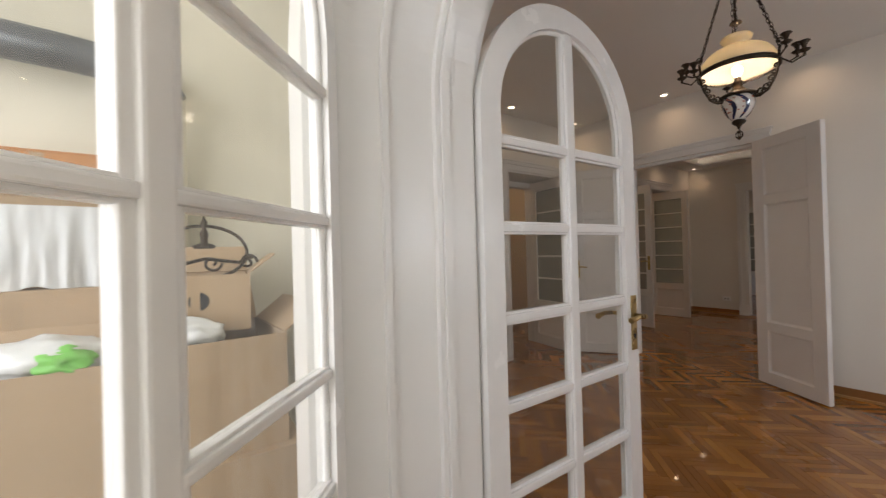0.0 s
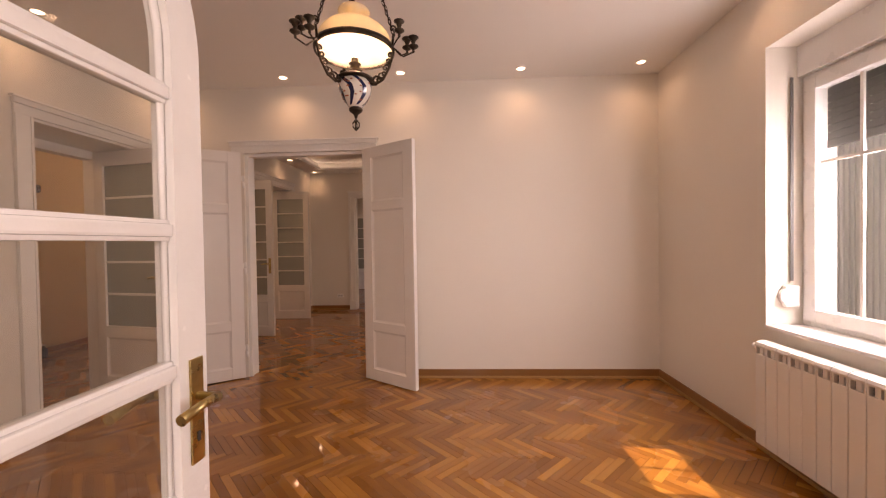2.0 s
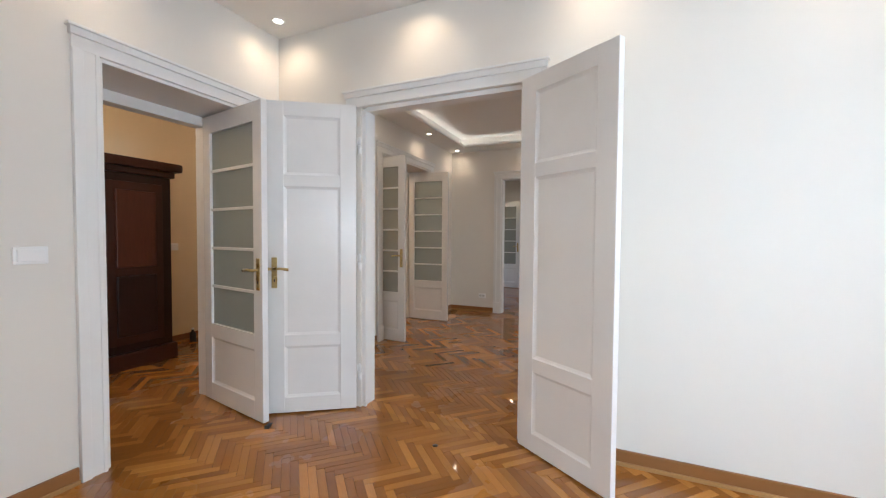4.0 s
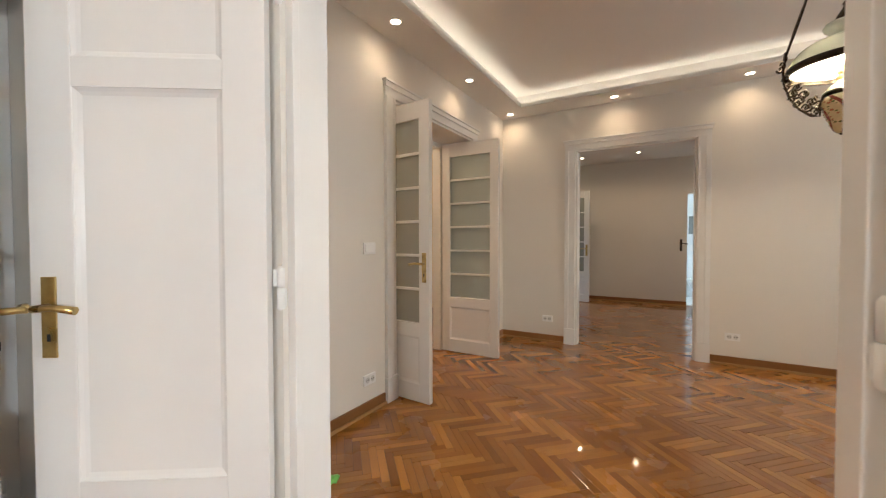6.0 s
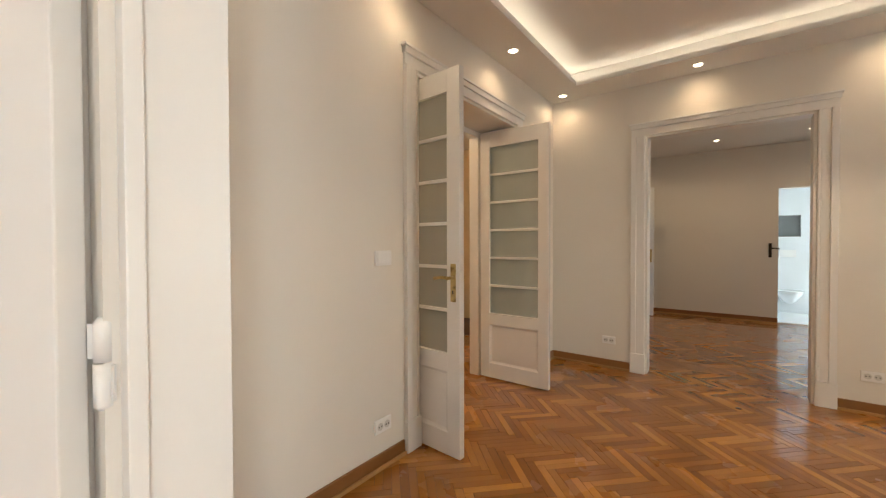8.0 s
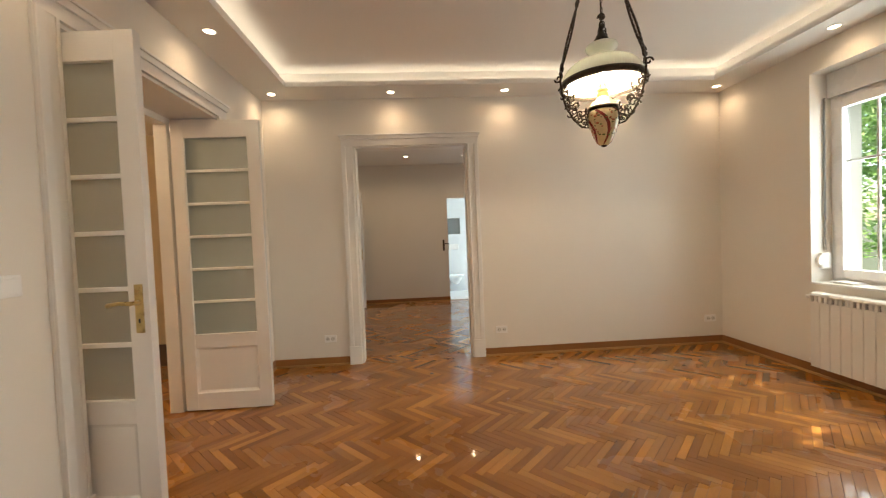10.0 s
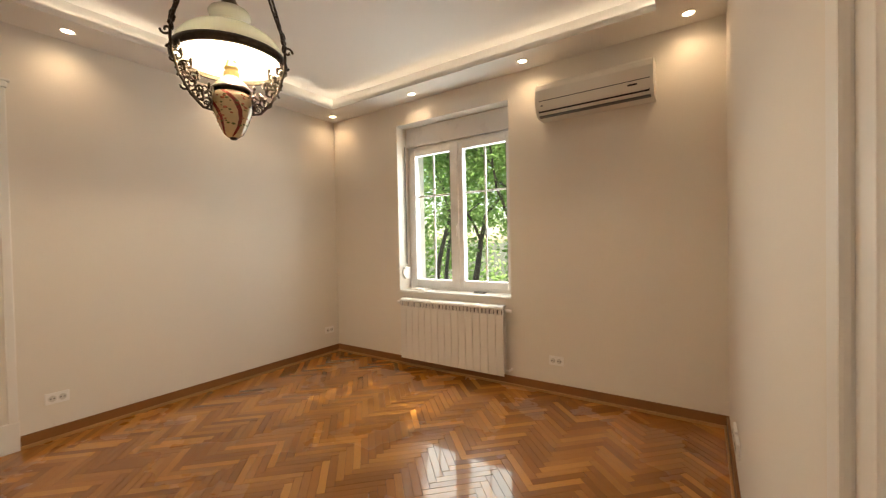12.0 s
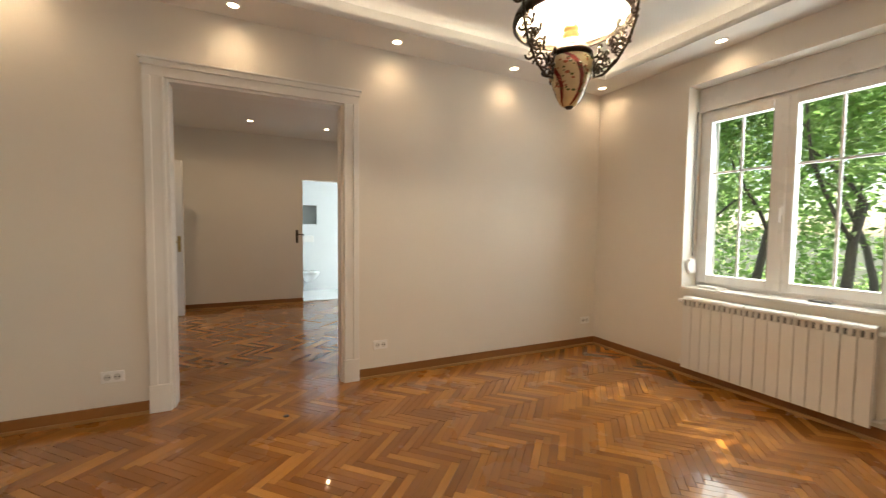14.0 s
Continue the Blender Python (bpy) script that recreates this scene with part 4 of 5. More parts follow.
def urn(profile, steps, stripe, base, count, twist, hw):
    """A turned porcelain body, with twisted stripes laid on it as raised glaze."""
    bm = lathe(profile, steps)
    sb = bmesh.new()
    for k in range(count):
        a0 = 2 * math.pi * k / count
        prev = None
        for i, (r, z) in enumerate(profile[1:-1]):
            f = i / max(1, len(profile) - 3)
            c = a0 + twist * math.sin(f * math.pi * 1.2)
            now = [sb.verts.new(((r + 0.0012) * math.cos(c + s * hw), (r + 0.0012) * math.sin(c + s * hw), z)) for s in (-1, 0, 1)]
            if prev:
                for j in (0, 1):
                    fc = sb.faces.new((prev[j], prev[j + 1], now[j + 1], now[j]))
                    fc.smooth = True
            prev = now
    return bm, sb


def dabs(profile, seed, size, count, zlo, zhi):
    """Small painted petals standing a hair proud of a turned body."""
    rnd = random.Random(seed)
    bm = bmesh.new()
    for _ in range(count):
        z = rnd.uniform(zlo, zhi)
        r = float(np.interp(z, [p[1] for p in profile], [p[0] for p in profile])) + 0.0015
        a, s = rnd.uniform(0, 2 * math.pi), rnd.uniform(0.6, 1.2) * size
        n = Vector((math.cos(a), math.sin(a), 0))
        t = Vector((-math.sin(a), math.cos(a), 0))
        c = n * r + Vector((0, 0, z))
        tw = rnd.uniform(0, 3)
        pts = [c + t * (s * math.cos(q + tw)) + Vector((0, 0, s * 0.6 * math.sin(q + tw))) for q in [2 * math.pi * j / 6 for j in range(6)]]
        top = bm.verts.new(c + n * 0.002)
        ring = [bm.verts.new(p) for p in pts]
        for j in range(6):
            bm.faces.new((ring[j], ring[(j + 1) % 6], top))
    return bm


def candle_cup(parent, place):
    prof_cup = [(0.003, -0.022), (0.006, -0.016), (0.004, -0.008), (0.014, -0.002), (0.021, 0.004), (0.020, 0.007), (0.008, 0.008), (0.008, 0.022), (0.013, 0.034), (0.022, 0.042), (0.020, 0.045), (0.010, 0.036), (0.003, 0.03)]
    return part("candle_cup", lathe([(r * 1.15, z * 1.1) for r, z in prof_cup], 14, None, place), BRONZE, parent)


def bulb(parent, z, r=0.022):
    prof = [(0.012, z), (0.013, z + 0.012), (r * 0.9, z + 0.030), (r, z + 0.045), (r * 0.85, z + 0.060), (r * 0.4, z + 0.068), (0.001, z + 0.070)]
    return part("bulb", lathe(prof, 20), BULB, parent)


# first lamp: bronze frame with candle arms and a blue and white bowl
LA = (2.68, 1.08)
lamp_a = thing("pendant_lamp", "antique bronze chandelier with milk glass shade and porcelain bowl", "chandelier", pose(LA[0], LA[1], 0))
prof = [(0.014, 1.985), (0.034, 1.992), (0.050, 2.012), (0.066, 2.042), (0.076, 2.072), (0.078, 2.095), (0.070, 2.115), (0.05, 2.12)]
body, stripes = urn(prof, 32, PORC_BLUE, PORC_WHITE, 7, 0.5, 0.15)
bowl = part("porcelain_bowl", body, PORC_WHITE, lamp_a, "white porcelain bowl with dark blue stripes")
part("stripe", stripes, PORC_BLUE, bowl)
tagged(part("painted_flower", dabs(prof, 3, 0.0075, 60, 2.01, 2.10), FLOWER, bowl), kind="stuff")
part("finial", lathe([(0.001, 1.935), (0.006, 1.938), (0.008, 1.945), (0.012, 1.955), (0.03, 1.968), (0.034, 1.978), (0.028, 1.986), (0.012, 1.992)], 20), BRONZE, lamp_a)
bm = tube([(0, 0, 1.94), (0, 0, 1.925)], 0.004)
for k in range(4):
    a = radians(90 * k)
    tube([(0.003 * math.cos(a), 0.003 * math.sin(a), 1.928), (0.016 * math.cos(a), 0.016 * math.sin(a), 1.912), (0.015 * math.cos(a), 0.015 * math.sin(a), 1.895), (0.003 * math.cos(a), 0.003 * math.sin(a), 1.882)], 0.0035, bm, 6)
lathe([(0.001, 1.874), (0.006, 1.88), (0.003, 1.888)], 10, bm)
part("drop", bm, BRONZE, lamp_a)
part("gallery", lathe([(0.05, 2.112), (0.084, 2.112), (0.092, 2.120), (0.084, 2.128), (0.06, 2.132), (0.058, 2.142), (0.03, 2.148)], 32), BRONZE, lamp_a)
part("burner", lathe([(0.034, 2.146), (0.036, 2.158), (0.024, 2.166), (0.022, 2.19), (0.030, 2.196), (0.018, 2.204), (0.017, 2.21), (0.016, 2.225)], 24), BRONZE, lamp_a)
bulb(lamp_a, 2.222, 0.026)
part("shade", shade_mesh(0.184, 2.258, 2.388, 2.458, 0.056), MILK, lamp_a, "cream milk glass dome shade, lit")
part("shade_ring", lathe([(0.180, 2.250), (0.190, 2.250), (0.192, 2.262), (0.189, 2.274), (0.180, 2.272), (0.180, 2.250)], 48), BRONZE, lamp_a)
for a in (138, -102, 18):
    arm = part("arm", scroll_arm(a, [(0.078, 2.10), (0.105, 2.085), (0.145, 2.105), (0.178, 2.16), (0.197, 2.225), (0.196, 2.27), (0.200, 2.31)],
                                 [(0.108, 2.108, 0.020, 1), (0.136, 2.128, 0.020, -1), (0.158, 2.158, 0.018, 1), (0.174, 2.19, 0.016, -1), (0.092, 2.10, 0.016, -1), (0.125, 2.105, 0.014, 1), (0.182, 2.215, 0.013, 1), (0.15, 2.135, 0.013, -1)], 0.0062), BRONZE, lamp_a)
    u = Vector((math.cos(radians(a)), math.sin(radians(a)), 0))
    w = Vector((-u.y, u.x, 0))
    for s, out, hz in ((1, 0.055, 2.255), (-1, 0.05, 2.29), (0.1, 0.10, 2.235)):
        tip = u * (0.197 + out) + w * (0.045 * s) + Vector((0, 0, hz))
        bm = tube([u * 0.196 + Vector((0, 0, 2.25)), u * (0.197 + out * 0.5) + w * (0.03 * s) + Vector((0, 0, hz - 0.035)), tip + Vector((0, 0, -0.02))], 0.004, sides=6)
        part("branch", bm, BRONZE, arm)
        candle_cup(arm, tip)
    part("chain", chain(u * 0.20 + Vector((0, 0, 2.31)), u * 0.045 + Vector((0, 0, 2.80))), BRONZE, lamp_a)
    part("chain", chain(u * 0.20 + w * 0.012 + Vector((0, 0, 2.31)), u * 0.05 + w * 0.012 + Vector((0, 0, 2.80)), 0.036, 0.0018), BRONZE, lamp_a)
    part("chain_ornament", tube(spiral(u * 0.196 + Vector((0, 0, 2.335)), u, Vector((0, 0, 1)), 0.016, 1.1, 1), 0.004), BRONZE, lamp_a)
part("chain", chain((0, 0, 2.50), (0, 0, 2.84)), BRONZE, lamp_a)
part("chain", chain((0.014, 0.010, 2.50), (0.004, 0.003, 2.84), 0.036, 0.0018), BRONZE, lamp_a)
part("smoke_bell", lathe([(0.03, 2.53), (0.026, 2.538), (0.012, 2.545), (0.004, 2.56)], 20), BRONZE, lamp_a)
part("canopy", lathe([(0.001, 2.79), (0.035, 2.80), (0.06, 2.83), (0.055, 2.86), (0.07, 2.89), (0.072, 2.90)], 28), BRONZE, lamp_a)
lamp_point("pendant_bulb", (LA[0], LA[1], 2.335), 5.0, (1.0, 0.82, 0.60), 0.03)

# second lamp: filigree frame with a cream and red body
LB = (6.61, 1.03)
lamp_b = thing("pendant_lamp", "antique filigree hanging lamp with milk glass shade and painted urn", "chandelier", pose(LB[0], LB[1], 0))
prof = [(0.004, 1.772), (0.022, 1.775), (0.038, 1.788), (0.050, 1.812), (0.062, 1.845), (0.075, 1.880), (0.086, 1.915), (0.088, 1.940), (0.078, 1.960), (0.060, 1.968)]
body, stripes = urn(prof, 32, PORC_RED, PORC_CREAM, 5, 0.62, 0.13)
urn_ob = part("porcelain_urn", body, PORC_CREAM, lamp_b, "cream porcelain urn with red stripes and painted flowers")
part("stripe", stripes, PORC_RED, urn_ob)
tagged(part("painted_flower", dabs(prof, 8, 0.0085, 70, 1.84, 1.95), FLOWER, urn_ob), kind="stuff")
tagged(part("painted_leaf", dabs(prof, 9, 0.0075, 80, 1.82, 1.955), LEAFGLAZE, urn_ob), kind="stuff")
part("foot_cap", lathe([(0.001, 1.764), (0.012, 1.766), (0.018, 1.773), (0.012, 1.778)], 18), BRONZE, lamp_b)
part("collar", lathe([(0.05, 1.964), (0.082, 1.966), (0.087, 1.976), (0.078, 1.988), (0.05, 1.990)], 32), BRONZE, lamp_b)
part("burner_cone", lathe([(0.074, 1.986), (0.068, 2.002), (0.047, 2.022), (0.034, 2.034), (0.030, 2.044)], 28), PORC_CREAM, lamp_b)
part("burner", lathe([(0.032, 2.040), (0.034, 2.058), (0.026, 2.062), (0.026, 2.072), (0.031, 2.076), (0.030, 2.084), (0.022, 2.090), (0.021, 2.112), (0.017, 2.118)], 24), BRASS, lamp_b)
bulb(lamp_b, 2.114, 0.021)
part("shade", shade_mesh(0.220, 2.115, 2.245, 2.330, 0.064), OPAL, lamp_b, "white milk glass dome shade, lit")
part("shade_ring", lathe([(0.217, 2.096), (0.230, 2.096), (0.232, 2.113), (0.228, 2.130), (0.217, 2.128), (0.217, 2.096)], 48), BRONZE, lamp_b)
SCROLLS = [(0.105, 1.900, 0.024, 1), (0.140, 1.925, 0.026, -1), (0.172, 1.962, 0.026, 1), (0.198, 2.008, 0.024, -1), (0.216, 2.055, 0.022, 1), (0.118, 1.955, 0.022, -1),
           (0.152, 1.992, 0.022, 1), (0.180, 2.035, 0.020, -1), (0.228, 2.092, 0.016, -1), (0.098, 1.935, 0.018, 1), (0.205, 1.975, 0.015, 1), (0.186, 1.985, 0.018, 1)]
for a in (92, 212, 332):
    u = Vector((math.cos(radians(a)), math.sin(radians(a)), 0))
    w = Vector((-u.y, u.x, 0))
    up = Vector((0, 0, 1))
    arm = part("arm", scroll_arm(a, [(0.082, 1.972), (0.094, 1.92), (0.092, 1.872), (0.125, 1.876), (0.172, 1.918), (0.214, 1.985), (0.236, 2.06), (0.242, 2.115), (0.240, 2.165)], SCROLLS, 0.0060), BRONZE, lamp_b)
    # the cast frame is broad: leaf scrolls stand out on both sides of the arm
    for s in (-1, 1):
        bm = bmesh.new()
        for k, (r, z, size, hand) in enumerate(SCROLLS[:9]):
            v = (u * 0.55 + w * (0.83 * s)).normalized()
            c = u * r + w * (s * (0.018 + 0.010 * (k % 3))) + up * (z + 0.006 * (k % 2))
            tube(spiral(c, v, up, size * 0.85, 1.15, hand * s), [0.0050] * 8 + [0.0034] * 7, bm, 6)
        part("leaf_scroll", bm, BRONZE, arm)
        part("leaf_tip", tube(spiral(u * 0.246 + w * (0.020 * s) + up * 2.150, (u + w * s).normalized(), up, 0.022, 1.1, s), 0.005), BRONZE, arm)
    p0, p1 = u * 0.240 + up * 2.175, u * 0.045 + up * 2.86
    for s in (-1, 1):
        bm = bmesh.new()
        for k in range(10):
            c = p0.lerp(p1, 0.06 + 0.047 * k) + w * (0.024 * s * math.sin(math.pi * (k + 0.6) / 10.2))
            tube([c + w * (0.010 * math.cos(q)) + (p1 - p0).normalized() * (0.020 * math.sin(q)) for q in [2 * math.pi * j / 9 for j in range(9)]], 0.0036, bm, 6, True)
            tube(spiral(c, w, up, 0.009, 1.0, s), 0.0026, bm, 5)
        part("ornate_chain", bm, BRONZE, lamp_b)
    part("chain", chain(p0.lerp(p1, 0.54), p1, 0.03, 0.0025), BRONZE, lamp_b)
    for f, hand in ((0.54, 1), (0.03, -1)):
        bm = tube(spiral(p0.lerp(p1, f), w, up, 0.022, 1.4, hand), 0.006)
        tube(spiral(p0.lerp(p1, f) + up * 0.012, w, up, 0.018, 1.2, -hand), 0.005, bm)
        part("chain_boss", bm, BRONZE, lamp_b)
part("smoke_bell", lathe([(0.040, 2.345), (0.038, 2.356), (0.030, 2.372), (0.016, 2.395), (0.010, 2.41), (0.016, 2.42), (0.003, 2.44)], 20), BRONZE, lamp_b)
part("rod", tube([(0, 0, 2.435), (0, 0, 2.9)], 0.0035), BRONZE, lamp_b)
part("canopy", lathe([(0.001, 2.84), (0.04, 2.85), (0.065, 2.88), (0.06, 2.89), (0.075, 2.905), (0.077, 2.91)], 28), BRONZE, lamp_b)
lamp_point("pendant_bulb", (LB[0], LB[1], 2.15), 38.0, (1.0, 0.81, 0.57), 0.03)

# ---- wall unit, wardrobe, bathroom ----
ac = thing("air_conditioner", "cream wall-mounted air conditioner beside the window", "air conditioner")
X0, X1, Z0, Z1 = 5.155, 5.99, 2.275, 2.535
prof_ac = [(0.0, 0.0), (0.13, 0.0), (0.165, 0.02), (0.185, 0.06), (0.195, 0.12), (0.195, 0.20), (0.18, 0.24), (0.16, 0.26), (0.0, 0.26)]
part("casing", extrude_outline([(B_S + u, Z0 + v) for u, v in prof_ac], X1 - X0, lambda u, v, d: (X0 + d, u, v)), ACWHITE, ac)
part("seam", block(X0 + 0.02, B_S + 0.186, Z0 + 0.112, X1 - 0.03, B_S + 0.1965, Z0 + 0.116), DARKSLOT, ac)
part("air_outlet", block(X0 + 0.025, B_S + 0.150, Z0 + 0.030, X1 - 0.025, B_S + 0.1785, Z0 + 0.052), DARKSLOT, ac)
fl = bmesh.new()
box(fl, X0 + 0.03, B_S + 0.158, Z0 + 0.040, X1 - 0.03, B_S + 0.184, Z0 + 0.062, 0.004)
part("flap", fl, ACWHITE, ac)
part("lower_slot", block(X0 + 0.02, B_S + 0.12, Z0 - 0.001, X1 - 0.02, B_S + 0.152, Z0 + 0.012), DARKGREY, ac)
part("display", block(X0 + 0.10, B_S + 0.19, Z0 + 0.082, X0 + 0.16, B_S + 0.1965, Z0 + 0.092), DARKSLOT, ac)
part("badge", block(X1 - 0.06, B_S + 0.186, Z0 + 0.074, X1 - 0.045, B_S + 0.1905, Z0 + 0.084), DARKGREY, ac)

wd = thing("wardrobe", "dark carved walnut wardrobe with a moulded cornice in the hall", "wardrobe")
wx0, wx1, wy0, wy1 = 3.62, 4.80, 5.27, 5.80
part("plinth", block(wx0 - 0.03, wy0 - 0.04, 0.0, wx1 + 0.03, wy1, 0.16, 0.015), DARKWOOD, wd)
part("carcass", block(wx0, wy0, 0.16, wx1, wy1, 1.88, 0.008), DARKWOOD, wd)
bm = block(wx0 - 0.03, wy0 - 0.03, 1.88, wx1 + 0.03, wy1, 1.94, 0.012)
box(bm, wx0 - 0.08, wy0 - 0.09, 1.94, wx1 + 0.08, wy1, 2.03, 0.025)
part("cornice", bm, DARKWOOD, wd)
for k in range(2):
    a, b = wx0 + 0.09 + k * 0.51, wx0 + 0.09 + k * 0.51 + 0.49
    d = part("door", block(a, wy0 - 0.018, 0.24, b, wy0, 1.80, 0.006), DARKWOOD, wd)
    for z0, z1 in ((0.32, 0.9), (0.98, 1.72)):
        part("raised_panel", block(a + 0.07, wy0 - 0.032, z0, b - 0.07, wy0 - 0.017, z1, 0.012), DARKWOOD, d)

wc = thing("toilet", "white wall-hung toilet in the bathroom", "toilet", pose(13.6, 1.29, 0))
prof_wc = [(0.05, 0.22), (0.09, 0.25), (0.13, 0.31), (0.165, 0.36), (0.18, 0.40), (0.175, 0.41), (0.13, 0.41), (0.10, 0.36), (0.02, 0.30)]
bm = lathe(prof_wc, 32, None, (-0.32, 0, 0))
box(bm, -0.28, -0.11, 0.24, -0.001, 0.11, 0.405, 0.03)
part("bowl", bm, CERAMIC, wc)
part("seat", lathe([(0.10, 0.412), (0.185, 0.412), (0.188, 0.425), (0.17, 0.435), (0.02, 0.437)], 32, None, (-0.32, 0, 0)), CERAMIC, wc)
part("flush_plate", block(-0.012, -0.11, 0.99, -0.001, 0.11, 1.12, 0.004), PLASTIC, wc)

# ---- loggia clutter ----


def carton(x0, y0, z0, x1, y1, z1, lean, label, mat=CARD, hole=False, flaps=True):
    cx, cy = (x0 + x1) / 2, (y0 + y1) / 2
    t = thing("cardboard_box", label, "box", pose(cx, cy, z0, 0, 0, lean), "cartons stacked in the loggia")
    w, d, h, th = (x1 - x0) / 2, (y1 - y0) / 2, z1 - z0, 0.006
    bm = bmesh.new()
    box(bm, -w, -d, 0, w, d, th)
    for a in ((-w, -d, w, -d + th), (-w, d - th, w, d), (-w, -d + th, -w + th, d - th), (w - th, -d + th, w, d - th)):
        box(bm, a[0], a[1], th, a[2], a[3], h)
    part("carton", bm, mat, t)
    if flaps:
        for s in (1,):
            bm = bmesh.new()
            box(bm, -w, 0, 0, w, d * 0.75, 0.005, m=pose(0, s * d, h, 55 if s > 0 else 0, 0, 0) @ pose(0, 0, 0, 0, 0, 0 if s > 0 else 180) @ pose(0, 0, 0, 30 if s < 0 else 0))
            part("flap", bm, mat, t)
        bm = bmesh.new()
        box(bm, 0, -d * 0.95, 0, w * 0.7, d * 0.95, 0.005, m=pose(w, 0, h, 0, -38, 0))
        part("flap", bm, mat, t)
    else:
        part("lid", block(-w - 0.003, -d - 0.003, h, w + 0.003, d + 0.003, h + 0.006), mat, t)
    if hole:
        part("grip_hole", tube([(0.0, -d - 0.001, h * 0.55), (0.0, -d + 0.01, h * 0.55)], 0.028, sides=18), DARKSLOT, t)
    part("tape", block(-w * 0.15, -d - 0.0015, h * 0.1, w * 0.02, -d, h * 0.98), plain_cache("packing_tape", (0.40, 0.28, 0.17), 0.3), t)
    return t


carton(-0.02, 1.55, 0.0, 0.42, 2.0, 0.36, 3, "plain brown cardboard box on the loggia floor", flaps=False)
carton(-0.03, 1.54, 0.367, 0.40, 1.98, 0.725, -2, "plain brown cardboard box in a stack", flaps=False)
carton(-0.02, 1.56, 0.732, 0.35, 1.95, 1.06, 2, "open brown cardboard box with loose flaps")
carton(0.02, 1.70, 1.065, 0.30, 2.0, 1.24, -8, "brown cardboard box with an oval grip hole", hole=True)
carton(-0.52, 1.56, 0.0, -0.06, 2.0, 0.51, 0, "large brown cardboard box on the loggia floor", flaps=False)
carton(-0.51, 1.56, 0.517, -0.06, 1.99, 1.04, 1, "open brown cardboard box holding plastic bags")
carton(-0.55, 2.02, 0.0, -0.04, 2.24, 1.20, 0, "tall brown cardboard box against the wall", flaps=False)
carton(-0.50, 2.11, 1.207, -0.05, 2.235, 1.51, 0, "brown cardboard box against the wall", flaps=False)
carton(-0.45, 2.09, 1.517, -0.06, 2.23, 1.65, 0, "flat orange printed cardboard box on top of a stack", CARD2, flaps=False)


def crumpled(name, centre, size, mat, label, seed, category="bag"):
    """A soft crumpled bag."""
    rnd = random.Random(seed)
    bm = bmesh.new()
    bmesh.ops.create_icosphere(bm, subdivisions=4, radius=1.0)
    o = Vector((rnd.uniform(0, 50), rnd.uniform(0, 50), 0))
    for v in bm.verts:
        n = v.co.normalized()
        k = 0.75 + 0.35 * noise.noise(n * 1.6 + o) + 0.16 * abs(noise.noise(n * 5 + o)) - 0.05 * abs(noise.noise(n * 11 + o))
        v.co = Vector((n.x * size[0] * k, n.y * size[1] * k, max(-0.5, n.z) * size[2] * k))
    for f in bm.faces:
        f.smooth = True
    bmesh.ops.translate(bm, verts=bm.verts, vec=centre)
    return tagged(part(name, bm, mat), label, category)


crumpled("plastic_bag", (-0.22, 1.68, 1.05), (0.20, 0.13, 0.075), BAG, "crumpled white plastic bag in a carton", 1)
crumpled("plastic_bag", (-0.15, 1.60, 1.055), (0.075, 0.05, 0.04), GREENBAG, "scrap of green plastic in a carton", 2)
crumpled("plastic_bag", (0.12, 1.63, 1.065), (0.10, 0.06, 0.07), BAG, "crumpled white plastic bag in a carton", 3)


def draped_film(x0, x1, y, z0, z1, mat, label):
    """A limp film that hangs in uneven folds from the top of a carton."""
    bm = bmesh.new()
    cols, rows_ = 60, 14
    grid = []
    for j in range(rows_ + 1):
        f = j / rows_
        line_ = []
        for i in range(cols + 1):
            x = x0 + (x1 - x0) * i / cols
            fold = 0.016 * noise.noise(Vector((x * 28, f * 1.5, 2))) + 0.008 * noise.noise(Vector((x * 70, f * 3, 5)))
            low = z0 + 0.05 * noise.noise(Vector((x * 9, 0, 8)))
            line_.append(bm.verts.new((x + 0.03 * (1 - f) * noise.noise(Vector((x * 6, 4, f))), y + fold * (1.2 - f), low + (z1 - low) * f)))
        grid.append(line_)
    for a, b in zip(grid, grid[1:]):
        for i in range(cols):
            bm.faces.new((a[i], a[i + 1], b[i + 1], b[i])).smooth = True
    return tagged(part("plastic_film", bm, mat), label, "plastic film")


draped_film(-0.52, -0.06, 2.075, 1.20, 1.475, plain_cache("bag_film", (0.60, 0.62, 0.63), 0.3), "limp translucent plastic film hanging over cartons")
fx = thing("lamp_frame", "old bronze lamp frame lying on the cartons", "lamp frame", pose(0.17, 1.84, 1.245))
part("frame_ring", tube([(0.13 * math.cos(2 * math.pi * k / 28), 0.02 + 0.05 * math.sin(2 * math.pi * k / 28), 0.07 + 0.09 * math.sin(2 * math.pi * k / 28)) for k in range(28)], 0.006, sides=7, closed=True), BRONZE, fx)
bm = tube([(-0.10, 0, 0.02), (0.0, 0.01, 0.045), (0.10, 0, 0.03), (0.15, 0.0, 0.05)], 0.006)
tube(spiral((0.13, 0, 0.03), Vector((1, 0, 0)), Vector((0, 0, 1)), 0.03, 1.2, 1), 0.005, bm)
tube(spiral((0.02, 0, 0.03), Vector((1, 0, 0)), Vector((0, 0, 1)), 0.03, 1.2, -1), 0.005, bm)
part("scroll", bm, BRONZE, fx)
part("spindle", lathe([(0.03, 0.08), (0.035, 0.09), (0.01, 0.10), (0.014, 0.13), (0.006, 0.15), (0.012, 0.165), (0.002, 0.19)], 16, None, (0.0, 0.03, 0.0)), BRONZE, fx)
